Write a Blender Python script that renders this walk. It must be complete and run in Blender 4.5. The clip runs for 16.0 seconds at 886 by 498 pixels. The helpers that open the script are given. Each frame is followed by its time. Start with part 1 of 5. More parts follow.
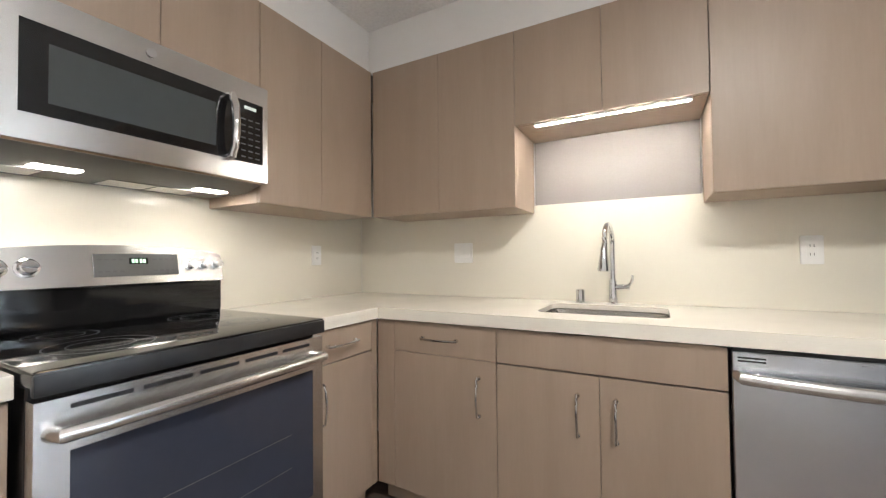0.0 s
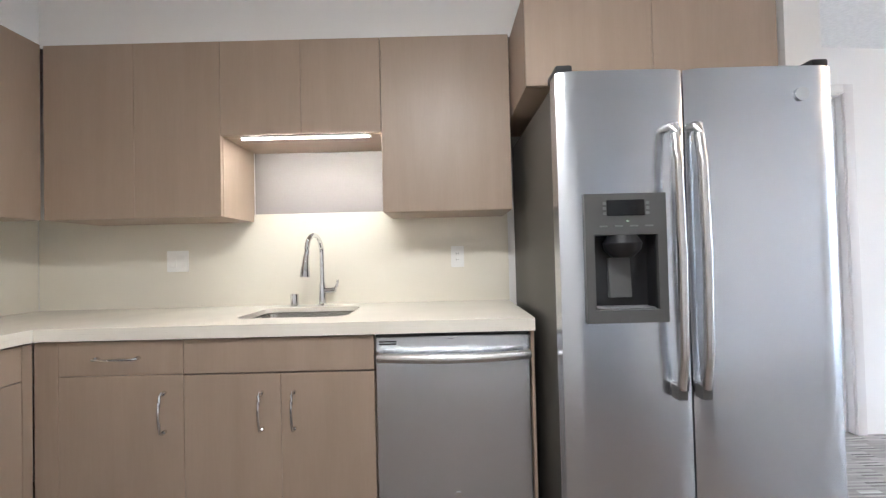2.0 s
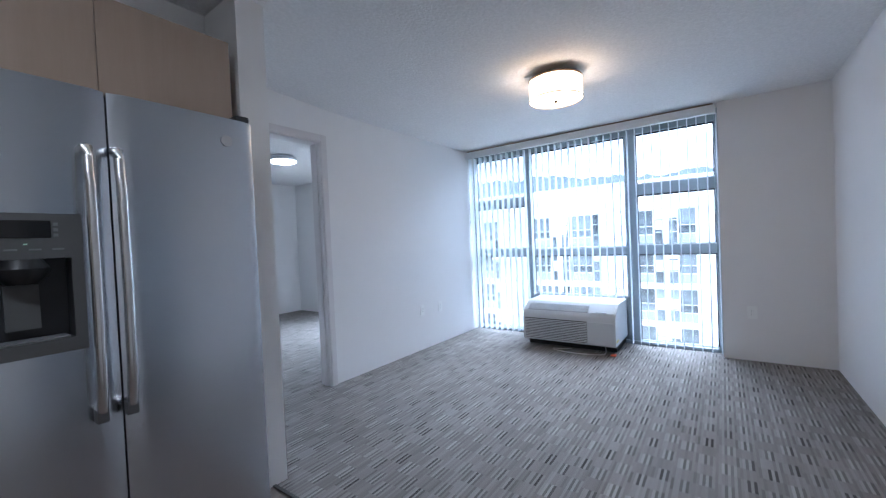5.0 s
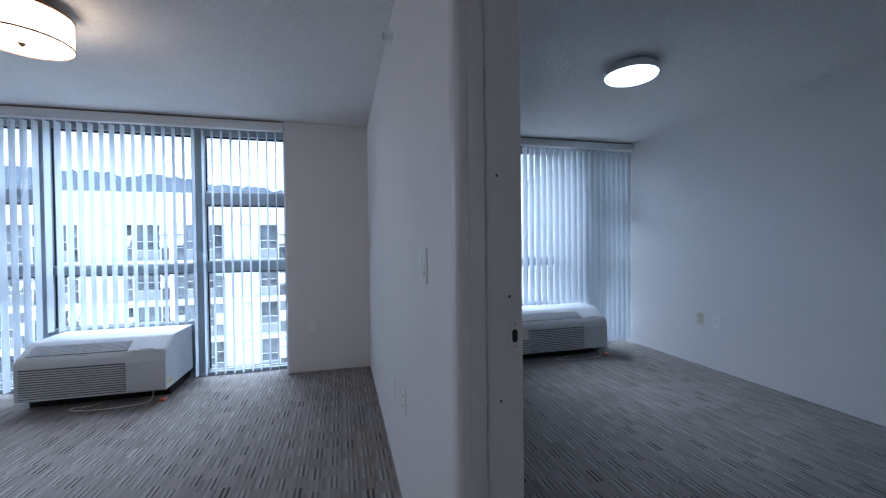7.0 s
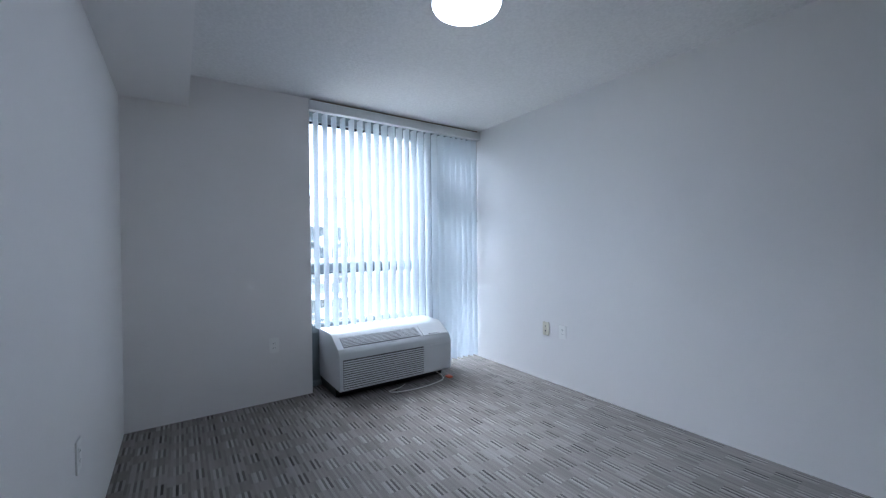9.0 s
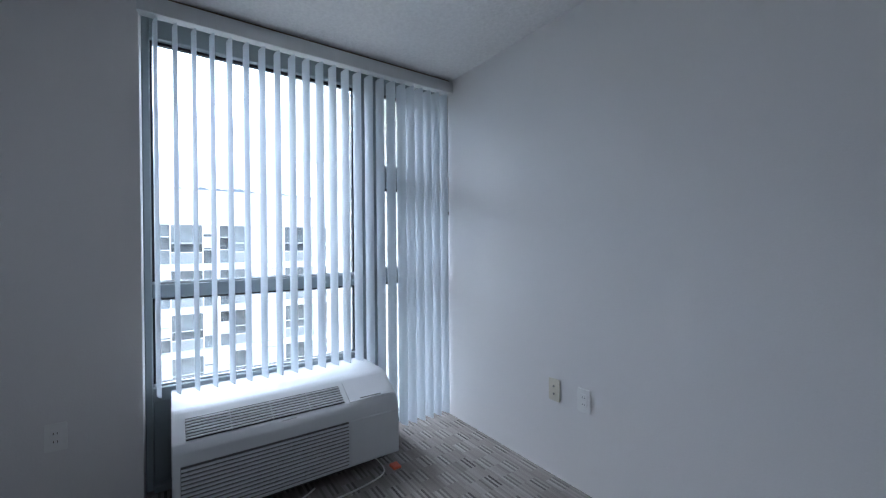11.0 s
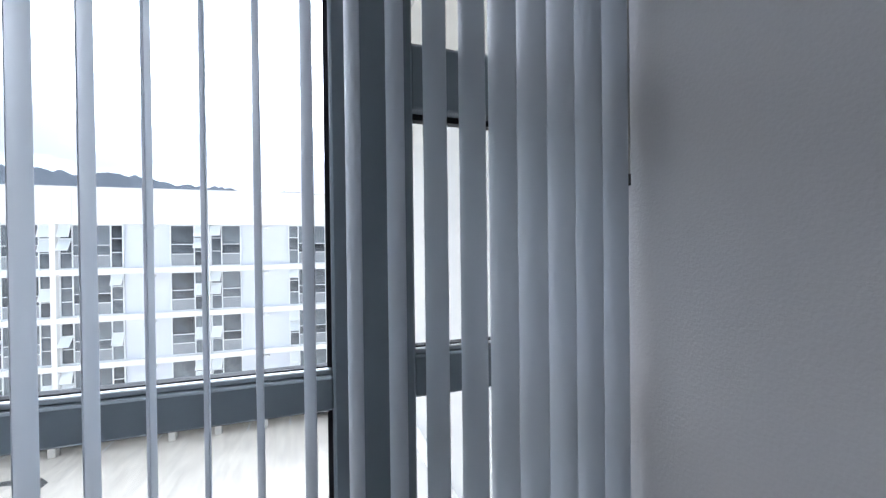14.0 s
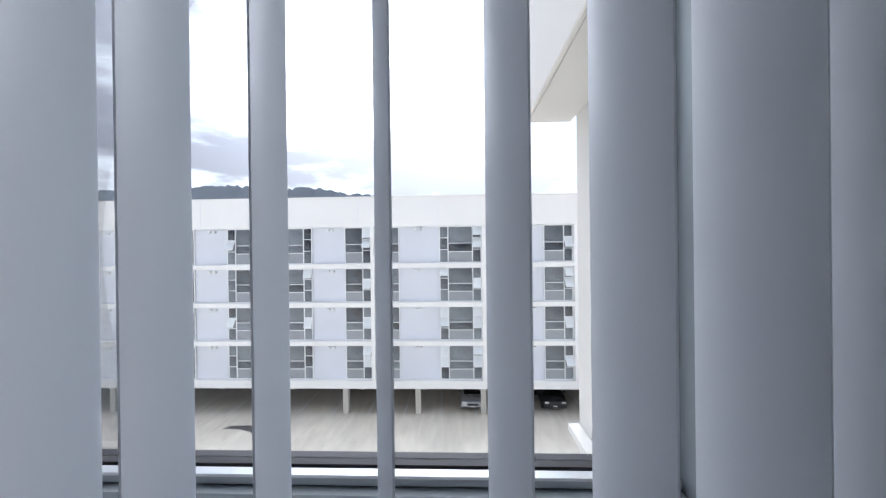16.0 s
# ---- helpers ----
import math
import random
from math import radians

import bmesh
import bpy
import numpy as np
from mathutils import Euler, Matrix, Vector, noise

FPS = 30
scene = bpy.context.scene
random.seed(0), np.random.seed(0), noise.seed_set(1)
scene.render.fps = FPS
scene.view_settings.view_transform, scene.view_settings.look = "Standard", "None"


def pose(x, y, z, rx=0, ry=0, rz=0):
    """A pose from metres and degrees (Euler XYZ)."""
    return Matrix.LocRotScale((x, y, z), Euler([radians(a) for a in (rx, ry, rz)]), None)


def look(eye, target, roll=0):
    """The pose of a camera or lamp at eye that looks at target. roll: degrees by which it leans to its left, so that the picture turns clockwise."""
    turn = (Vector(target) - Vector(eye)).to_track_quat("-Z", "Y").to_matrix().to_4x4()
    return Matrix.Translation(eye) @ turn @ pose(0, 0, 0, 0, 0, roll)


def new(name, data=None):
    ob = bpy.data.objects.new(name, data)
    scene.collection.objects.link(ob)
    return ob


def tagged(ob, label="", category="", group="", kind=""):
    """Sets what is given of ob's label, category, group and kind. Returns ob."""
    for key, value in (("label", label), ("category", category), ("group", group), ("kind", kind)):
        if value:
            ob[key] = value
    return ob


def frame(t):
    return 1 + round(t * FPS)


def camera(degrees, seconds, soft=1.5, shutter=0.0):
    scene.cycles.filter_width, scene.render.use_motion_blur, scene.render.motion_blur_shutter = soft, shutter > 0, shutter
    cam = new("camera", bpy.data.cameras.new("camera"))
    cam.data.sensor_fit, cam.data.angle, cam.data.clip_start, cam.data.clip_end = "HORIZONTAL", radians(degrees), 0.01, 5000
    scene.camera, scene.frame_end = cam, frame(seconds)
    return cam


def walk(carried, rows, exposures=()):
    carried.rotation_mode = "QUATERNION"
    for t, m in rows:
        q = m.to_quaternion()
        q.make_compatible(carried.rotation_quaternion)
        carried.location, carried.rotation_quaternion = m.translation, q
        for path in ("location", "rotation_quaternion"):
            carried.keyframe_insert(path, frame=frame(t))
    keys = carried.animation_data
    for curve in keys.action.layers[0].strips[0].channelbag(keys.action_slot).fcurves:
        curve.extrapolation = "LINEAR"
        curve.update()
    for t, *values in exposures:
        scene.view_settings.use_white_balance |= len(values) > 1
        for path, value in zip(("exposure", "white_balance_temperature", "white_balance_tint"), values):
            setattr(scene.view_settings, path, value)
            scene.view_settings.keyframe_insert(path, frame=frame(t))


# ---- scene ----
cam = camera(97.3, 16.0, soft=1.3)
PATH = [
    (0, (1.779, -2.095, 1.148), (0.824, -0.338, 1.194), -0.6),
    (0.5, (1.873, -2.137, 1.149), (1.199, -0.255, 1.192), -1.1),
    (0.7, (1.923, -2.138, 1.138), (1.371, -0.217, 1.189), -1.1),
    (1, (2.003, -2.149, 1.156), (1.64, -0.183, 1.192), -1.3),
    (1.5, (2.138, -2.152, 1.165), (2.0, -0.157, 1.198), -1.3),
    (2, (2.255, -2.168, 1.171), (2.252, -0.169, 1.206), -1.4),
    (2.5, (2.384, -2.211, 1.191), (2.499, -0.215, 1.208), -1.6),
    (3, (2.474, -2.267, 1.2), (2.728, -0.284, 1.214), -1.5),
    (3.5, (2.526, -2.319, 1.214), (3.104, -0.405, 1.215), -1.6),
    (4, (2.54, -2.396, 1.214), (3.613, -0.708, 1.227), -1.5),
    (4.2, (2.55, -2.415, 1.217), (3.783, -0.84, 1.216), -2.1),
    (6.3, (2.962, -2.818, 1.234), (4.937, -2.618, 1.199), -1.0),
    (6.5, (3.032, -2.868, 1.238), (5.016, -2.922, 1.200), -1.0),
    (7, (3.161, -3.022, 1.232), (5.097, -3.526, 1.204), -0.7),
    (7.5, (3.332, -3.16, 1.208), (5.182, -3.919, 1.178), -0.6),
    (8, (3.537, -3.313, 1.170), (5.287, -4.28, 1.149), -0.5),
    (8.5, (3.712, -3.531, 1.184), (5.391, -4.617, 1.163), -0.4),
    (9, (3.91, -3.772, 1.200), (5.566, -4.893, 1.182), -0.6),
    (11.5, (5.124, -5.020, 1.236), (6.762, -6.165, 1.226), -0.4),
    (12, (5.367, -5.246, 1.257), (7.002, -6.397, 1.248), -0.3),
    (12.5, (5.667, -5.454, 1.255), (7.318, -6.583, 1.266), 0.0),
    (13, (5.938, -5.579, 1.293), (7.628, -6.649, 1.271), -0.7),
    (13.5, (6.212, -5.724, 1.31), (7.987, -6.645, 1.283), -1.1),
    (14, (6.471, -5.752, 1.321), (8.37, -6.379, 1.306), -0.7),
    (14.5, (6.695, -5.714, 1.344), (8.648, -6.147, 1.318), -1.1),
    (15.2, (6.804, -5.651, 1.345), (8.784, -5.935, 1.339), -0.4),
    (16, (6.938, -5.556, 1.301), (8.937, -5.47, 1.295), -0.7),
]

EXPOSURES = [(0.0, 3.0, 6000, 10), (1.0, 3.0, 5900, 10), (2.0, 3.0, 5700, 10), (3.2, 2.85, 5350, 10), (4.2, 2.2, 5080, 10), (5.2, 1.45, 5000, 10),
             (6.3, 0.95, 4980, 11), (7.5, 1.05, 5000, 11), (8.0, 1.4, 5100, 11), (8.5, 1.85, 5250, 11), (9.0, 1.95, 5350, 11), (11.3, 1.05, 5450, 12),
             (12.5, 0.65, 5650, 14), (13.5, 0.5, 5800, 15), (14.5, 0.25, 5950, 16), (16.0, -0.1, 6100, 18)]
walk(cam, [(t, look(eye, target, roll)) for t, eye, target, roll in PATH], EXPOSURES)


# ---- world and sun ----
def mth(n, l, op, a, b=None, c=None):
    x = n.new("ShaderNodeMath")
    x.operation = op
    for i, v in enumerate((a, b, c)):
        if v is None:
            continue
        if isinstance(v, (int, float)):
            x.inputs[i].default_value = v
        else:
            l.new(v, x.inputs[i])
    return x.outputs[0]


def make_world():
    w = bpy.data.worlds.new("overcast")
    scene.world = w
    w.use_nodes = True
    nt = w.node_tree
    n, l = nt.nodes, nt.links
    n.clear()
    out = n.new("ShaderNodeOutputWorld")
    bg = n.new("ShaderNodeBackground")
    sky = n.new("ShaderNodeTexSky")
    sky.sky_type = 'NISHITA'
    sky.sun_disc = False
    sky.sun_elevation = radians(55)
    sky.sun_rotation = radians(80)
    sky.air_density, sky.dust_density = 1.0, 4.0
    tc = n.new("ShaderNodeTexCoord")
    mp = n.new("ShaderNodeMapping")
    mp.inputs["Scale"].default_value = (1.6, 1.6, 5.0)
    mp.inputs["Location"].default_value = CLOUD_SHIFT
    nz = n.new("ShaderNodeTexNoise")
    nz.inputs["Scale"].default_value = 1.7
    nz.inputs["Detail"].default_value = 5.0
    nz.inputs["Roughness"].default_value = 0.55
    ramp = n.new("ShaderNodeValToRGB")
    ramp.color_ramp.elements[0].position, ramp.color_ramp.elements[0].color = 0.40, (0.19, 0.195, 0.215, 1)
    ramp.color_ramp.elements[1].position, ramp.color_ramp.elements[1].color = 0.64, (0.93, 0.97, 1.0, 1)
    ramp.color_ramp.interpolation = 'EASE'
    dim = n.new("ShaderNodeMix")
    dim.data_type, dim.blend_type = 'RGBA', 'MIX'
    dim.inputs[0].default_value = 0.9
    mul = n.new("ShaderNodeVectorMath")
    mul.operation = 'SCALE'
    mul.inputs["Scale"].default_value = SKY_BLUE
    l.new(tc.outputs["Generated"], mp.inputs["Vector"])
    l.new(mp.outputs["Vector"], nz.inputs["Vector"])
    l.new(nz.outputs["Fac"], ramp.inputs["Fac"])
    l.new(sky.outputs["Color"], mul.inputs[0])
    l.new(mul.outputs["Vector"], dim.inputs[6])
    l.new(ramp.outputs["Color"], dim.inputs[7])
    # brighter cloud towards the hidden sun
    dot = n.new("ShaderNodeVectorMath")
    dot.operation = 'DOT_PRODUCT'
    dot.inputs[1].default_value = SUN_WAY
    l.new(tc.outputs["Generated"], dot.inputs[0])
    glow = mth(n, l, 'MULTIPLY_ADD', mth(n, l, 'POWER', mth(n, l, 'MAXIMUM', dot.outputs["Value"], 0.0), 4.0), SUN_GLOW, 1.0)
    gain = n.new("ShaderNodeVectorMath")
    gain.operation = 'SCALE'
    l.new(dim.outputs[2], gain.inputs[0])
    l.new(glow, gain.inputs["Scale"])
    l.new(gain.outputs["Vector"], bg.inputs["Color"])
    bg.inputs["Strength"].default_value = SKY_STRENGTH
    l.new(bg.outputs[0], out.inputs[0])


CLOUD_SHIFT = (0.0, 0.0, 0.0)
SKY_BLUE, SKY_STRENGTH = 0.10, 1.8
SUN_WAY, SUN_GLOW = (0.62, -0.10, 0.78), 6.5
make_world()
sun_data = bpy.data.lights.new("sun", 'SUN')
sun_data.energy, sun_data.angle, sun_data.color = 0.6, radians(40), (1.0, 0.97, 0.93)
sun = new("sun", sun_data)
sun.matrix_world = look((62, -10, 78), (0, 0, 0))

KITCHEN_W, STRIP_E, HOOD_E, DRUM_E, DISC_E = 46, 44.0, 9.0, 3.2, 5.0


# ---- materials ----
def nodes(name):
    m = bpy.data.materials.new(name)
    m.use_nodes = True
    nt = m.node_tree
    return m, nt, nt.nodes, nt.links, nt.nodes["Principled BSDF"]


def surface(name, color, rough=0.5, metal=0.0, var=0.08, scale=3.0, grain=60.0, stretch=(1, 1, 1), bump=0.0, grain_var=0.06,
            spec=0.5, rough_var=0.06):
    """A paint, plastic, stone or metal: base colour with a large and a fine variation, a fine relief, uneven gloss."""
    m, nt, n, l, p = nodes(name)
    tc = n.new("ShaderNodeTexCoord")
    mp = n.new("ShaderNodeMapping")
    mp.inputs["Scale"].default_value = stretch
    l.new(tc.outputs["Object"], mp.inputs["Vector"])
    big = n.new("ShaderNodeTexNoise")
    big.inputs["Scale"].default_value = scale
    big.inputs["Detail"].default_value = 3
    fine = n.new("ShaderNodeTexNoise")
    fine.inputs["Scale"].default_value = grain
    fine.inputs["Detail"].default_value = 4
    l.new(tc.outputs["Object"], big.inputs["Vector"])
    l.new(mp.outputs["Vector"], fine.inputs["Vector"])
    a = n.new("ShaderNodeMath")
    a.operation = 'MULTIPLY_ADD'
    l.new(big.outputs["Fac"], a.inputs[0])
    a.inputs[1].default_value, a.inputs[2].default_value = var * 2, 1 - var - grain_var
    b = n.new("ShaderNodeMath")
    b.operation = 'MULTIPLY_ADD'
    l.new(fine.outputs["Fac"], b.inputs[0])
    b.inputs[1].default_value = grain_var * 2
    l.new(a.outputs[0], b.inputs[2])
    c = n.new("ShaderNodeVectorMath")
    c.operation = 'SCALE'
    c.inputs[0].default_value = color
    l.new(b.outputs[0], c.inputs["Scale"])
    l.new(c.outputs["Vector"], p.inputs["Base Color"])
    r = n.new("ShaderNodeMath")
    r.operation = 'MULTIPLY_ADD'
    l.new(big.outputs["Fac"], r.inputs[0])
    r.inputs[1].default_value, r.inputs[2].default_value = rough_var * 2, rough - rough_var
    l.new(r.outputs[0], p.inputs["Roughness"])
    p.inputs["Metallic"].default_value = metal
    p.inputs["Specular IOR Level"].default_value = spec
    if bump:
        bp = n.new("ShaderNodeBump")
        bp.inputs["Strength"].default_value = bump
        bp.inputs["Distance"].default_value = 0.004
        l.new(fine.outputs["Fac"], bp.inputs["Height"])
        l.new(bp.outputs["Normal"], p.inputs["Normal"])
    return m


def emitter(name, color, strength):
    m, nt, n, l, p = nodes(name)
    p.inputs["Base Color"].default_value = (0.8, 0.8, 0.8, 1)
    p.inputs["Emission Color"].default_value = (*color, 1)
    p.inputs["Emission Strength"].default_value = strength
    return m


def pane_glass(name, gloss=0.6):
    """Thin clear glazing: straight through, with a Fresnel mirror on top."""
    m, nt, n, l, p = nodes(name)
    out = n["Material Output"]
    n.remove(p)
    tr = n.new("ShaderNodeBsdfTransparent")
    tr.inputs["Color"].default_value = (0.93, 0.96, 0.96, 1)
    gl = n.new("ShaderNodeBsdfGlossy")
    gl.inputs["Roughness"].default_value = 0.01
    fr = n.new("ShaderNodeFresnel")
    fr.inputs["IOR"].default_value = 1.45
    k = n.new("ShaderNodeMath")
    k.operation = 'MULTIPLY'
    k.inputs[1].default_value = gloss
    mix = n.new("ShaderNodeMixShader")
    l.new(fr.outputs[0], k.inputs[0])
    l.new(k.outputs[0], mix.inputs[0])
    l.new(tr.outputs[0], mix.inputs[1])
    l.new(gl.outputs[0], mix.inputs[2])
    l.new(mix.outputs[0], out.inputs[0])
    return m


def slat_vinyl(name):
    """White vinyl blind slat, letting some light through."""
    m, nt, n, l, p = nodes(name)
    out = n["Material Output"]
    tc = n.new("ShaderNodeTexCoord")
    nz = n.new("ShaderNodeTexNoise")
    nz.inputs["Scale"].default_value = 220
    l.new(tc.outputs["Object"], nz.inputs["Vector"])
    bp = n.new("ShaderNodeBump")
    bp.inputs["Strength"].default_value, bp.inputs["Distance"].default_value = 0.15, 0.001
    l.new(nz.outputs["Fac"], bp.inputs["Height"])
    l.new(bp.outputs["Normal"], p.inputs["Normal"])
    p.inputs["Base Color"].default_value = (0.86, 0.885, 0.90, 1)
    p.inputs["Roughness"].default_value = 0.42
    tl = n.new("ShaderNodeBsdfTranslucent")
    tl.inputs["Color"].default_value = (0.84, 0.88, 0.92, 1)
    mix = n.new("ShaderNodeMixShader")
    mix.inputs[0].default_value = 0.5
    l.new(p.outputs[0], mix.inputs[1])
    l.new(tl.outputs[0], mix.inputs[2])
    l.new(mix.outputs[0], out.inputs[0])
    return m


def carpet_material():
    """Loop-pile carpet: short staggered bars of narrow stripes in greys, taupe and beige, running towards the windows."""
    m, nt, n, l, p = nodes("striped_carpet")
    tc = n.new("ShaderNodeTexCoord")
    sp = n.new("ShaderNodeSeparateXYZ")
    l.new(tc.outputs["Object"], sp.inputs[0])
    X, Y = sp.outputs[0], sp.outputs[1]
    row = mth(n, l, 'FLOOR', mth(n, l, 'DIVIDE', Y, 0.0882))
    wn = n.new("ShaderNodeTexWhiteNoise")
    wn.noise_dimensions = '1D'
    l.new(row, wn.inputs["W"])
    shift = mth(n, l, 'MULTIPLY_ADD', mth(n, l, 'FLOOR', mth(n, l, 'DIVIDE', Y, 0.1764)), 0.5, mth(n, l, 'MULTIPLY', wn.outputs["Value"], 0.03))
    col = mth(n, l, 'FLOOR', mth(n, l, 'ADD', mth(n, l, 'DIVIDE', X, 0.105), shift))
    stripe = mth(n, l, 'FLOOR', mth(n, l, 'DIVIDE', Y, 0.0126))
    cv = n.new("ShaderNodeCombineXYZ")
    l.new(col, cv.inputs[0])
    l.new(stripe, cv.inputs[1])
    w2 = n.new("ShaderNodeTexWhiteNoise")
    w2.noise_dimensions = '2D'
    l.new(cv.outputs[0], w2.inputs["Vector"])
    cb = n.new("ShaderNodeCombineXYZ")
    l.new(col, cb.inputs[0])
    l.new(row, cb.inputs[1])
    w3 = n.new("ShaderNodeTexWhiteNoise")
    w3.noise_dimensions = '2D'
    l.new(cb.outputs[0], w3.inputs["Vector"])
    odd = mth(n, l, 'FLOORED_MODULO', mth(n, l, 'ADD', col, row), 2.0)
    k9 = mth(n, l, 'FLOORED_MODULO', stripe, 7.0)
    lines = mth(n, l, 'ADD', mth(n, l, 'COMPARE', k9, 1.0, 0.1), mth(n, l, 'ADD', mth(n, l, 'COMPARE', k9, 3.0, 0.1), mth(n, l, 'MULTIPLY', mth(n, l, 'COMPARE', k9, 6.0, 0.1), 0.6)))
    lines = mth(n, l, 'MULTIPLY', lines, mth(n, l, 'MULTIPLY_ADD', odd, 0.85, 0.15))
    pale = mth(n, l, 'MULTIPLY', mth(n, l, 'ADD', mth(n, l, 'COMPARE', k9, 2.0, 0.1), mth(n, l, 'COMPARE', k9, 4.0, 0.1)), mth(n, l, 'MULTIPLY_ADD', odd, 0.7, 0.3))
    tone = mth(n, l, 'ADD', mth(n, l, 'MULTIPLY_ADD', w2.outputs["Value"], 0.18, 0.33), mth(n, l, 'ADD', mth(n, l, 'MULTIPLY', w3.outputs["Value"], 0.13), mth(n, l, 'MULTIPLY', odd, 0.06)))
    tone = mth(n, l, 'ADD', tone, mth(n, l, 'ADD', mth(n, l, 'MULTIPLY', lines, -0.33), mth(n, l, 'MULTIPLY', pale, 0.13)))
    ramp = n.new("ShaderNodeValToRGB")
    r = ramp.color_ramp
    r.interpolation = 'LINEAR'
    r.elements[0].position, r.elements[0].color = 0.08, (0.065, 0.058, 0.054, 1)
    r.elements[1].position, r.elements[1].color = 0.95, (0.56, 0.525, 0.485, 1)
    for pos, c in ((0.22, (0.165, 0.150, 0.139, 1)), (0.5, (0.262, 0.240, 0.223, 1)), (0.76, (0.375, 0.347, 0.322, 1))):
        e = r.elements.new(pos)
        e.color = c
    l.new(tone, ramp.inputs[0])
    fz = n.new("ShaderNodeTexNoise")
    fz.inputs["Scale"].default_value = 320
    fz.inputs["Detail"].default_value = 3
    l.new(tc.outputs["Object"], fz.inputs["Vector"])
    big = n.new("ShaderNodeTexNoise")
    big.inputs["Scale"].default_value = 1.1
    l.new(tc.outputs["Object"], big.inputs["Vector"])
    k = mth(n, l, 'ADD', mth(n, l, 'MULTIPLY', fz.outputs["Fac"], 0.7), mth(n, l, 'MULTIPLY_ADD', big.outputs["Fac"], 0.3, 0.5))
    sc = n.new("ShaderNodeVectorMath")
    sc.operation = 'SCALE'
    l.new(ramp.outputs[0], sc.inputs[0])
    l.new(k, sc.inputs["Scale"])
    l.new(sc.outputs["Vector"], p.inputs["Base Color"])
    p.inputs["Roughness"].default_value = 0.95
    p.inputs["Specular IOR Level"].default_value = 0.15
    h = mth(n, l, 'ADD', fz.outputs["Fac"], mth(n, l, 'MULTIPLY', w2.outputs["Value"], 0.5))
    bp = n.new("ShaderNodeBump")
    bp.inputs["Strength"].default_value, bp.inputs["Distance"].default_value = 0.6, 0.004
    l.new(h, bp.inputs["Height"])
    l.new(bp.outputs["Normal"], p.inputs["Normal"])
    return m


def veneer_material(name, dark, light, stretch=(9, 9, 0.7)):
    """Stained wood veneer with upright grain and soft figure."""
    m, nt, n, l, p = nodes(name)
    tc = n.new("ShaderNodeTexCoord")
    mp = n.new("ShaderNodeMapping")
    mp.inputs["Scale"].default_value = stretch
    oi = n.new("ShaderNodeObjectInfo")
    off = n.new("ShaderNodeVectorMath")
    off.operation = 'ADD'
    l.new(tc.outputs["Object"], off.inputs[0])
    k = mth(n, l, 'MULTIPLY', oi.outputs["Random"], 17.0)
    cx = n.new("ShaderNodeCombineXYZ")
    for i in range(3):
        l.new(k, cx.inputs[i])
    l.new(cx.outputs[0], off.inputs[1])
    l.new(off.outputs[0], mp.inputs["Vector"])
    a = n.new("ShaderNodeTexNoise")
    a.inputs["Scale"].default_value, a.inputs["Detail"].default_value, a.inputs["Distortion"].default_value = 0.55, 6, 1.4
    b = n.new("ShaderNodeTexNoise")
    b.inputs["Scale"].default_value, b.inputs["Detail"].default_value = 14, 5
    for q in (a, b):
        l.new(mp.outputs[0], q.inputs["Vector"])
    f = mth(n, l, 'ADD', mth(n, l, 'MULTIPLY', a.outputs["Fac"], 0.7), mth(n, l, 'MULTIPLY', b.outputs["Fac"], 0.3))
    ramp = n.new("ShaderNodeValToRGB")
    ramp.color_ramp.elements[0].position, ramp.color_ramp.elements[0].color = 0.3, (*dark, 1)
    ramp.color_ramp.elements[1].position, ramp.color_ramp.elements[1].color = 0.7, (*light, 1)
    l.new(f, ramp.inputs[0])
    l.new(ramp.outputs[0], p.inputs["Base Color"])
    p.inputs["Roughness"].default_value = 0.42
    bp = n.new("ShaderNodeBump")
    bp.inputs["Strength"].default_value, bp.inputs["Distance"].default_value = 0.12, 0.001
    l.new(b.outputs["Fac"], bp.inputs["Height"])
    l.new(bp.outputs["Normal"], p.inputs["Normal"])
    return m


WALL = surface("wall_paint", (0.84, 0.825, 0.81), 0.62, var=0.02, grain=140, bump=0.22, grain_var=0.015, spec=0.3)
TRIM = surface("trim_paint", (0.72, 0.69, 0.68), 0.4, var=0.03, grain=40, bump=0.05, grain_var=0.02)
CEIL = surface("ceiling_texture", (0.80, 0.79, 0.78), 0.85, var=0.03, scale=2, grain=60, bump=1.0, grain_var=0.14, spec=0.15)
CARPET = carpet_material()
PLANK = veneer_material("floor_plank_vinyl", (0.10, 0.075, 0.058), (0.19, 0.145, 0.115), (0.8, 9, 9))
VENEER = veneer_material("taupe_veneer", (0.345, 0.262, 0.198), (0.395, 0.302, 0.232))
QUARTZ = surface("white_quartz", (0.82, 0.775, 0.685), 0.22, var=0.015, grain=180, grain_var=0.02)
SPLASH = surface("backsplash_panel", (0.81, 0.765, 0.665), 0.2, var=0.015, grain=90, grain_var=0.01)
STEEL = surface("brushed_steel", (0.62, 0.65, 0.695), 0.22, 1.0, var=0.01, scale=1.2, grain=30, stretch=(1, 1, 60), bump=0.04, grain_var=0.03, rough_var=0.012)
STEEL_H = surface("brushed_steel_level", (0.64, 0.63, 0.62), 0.26, 1.0, var=0.01, scale=2, grain=30, stretch=(1, 1, 60), bump=0.04, grain_var=0.03, rough_var=0.012)


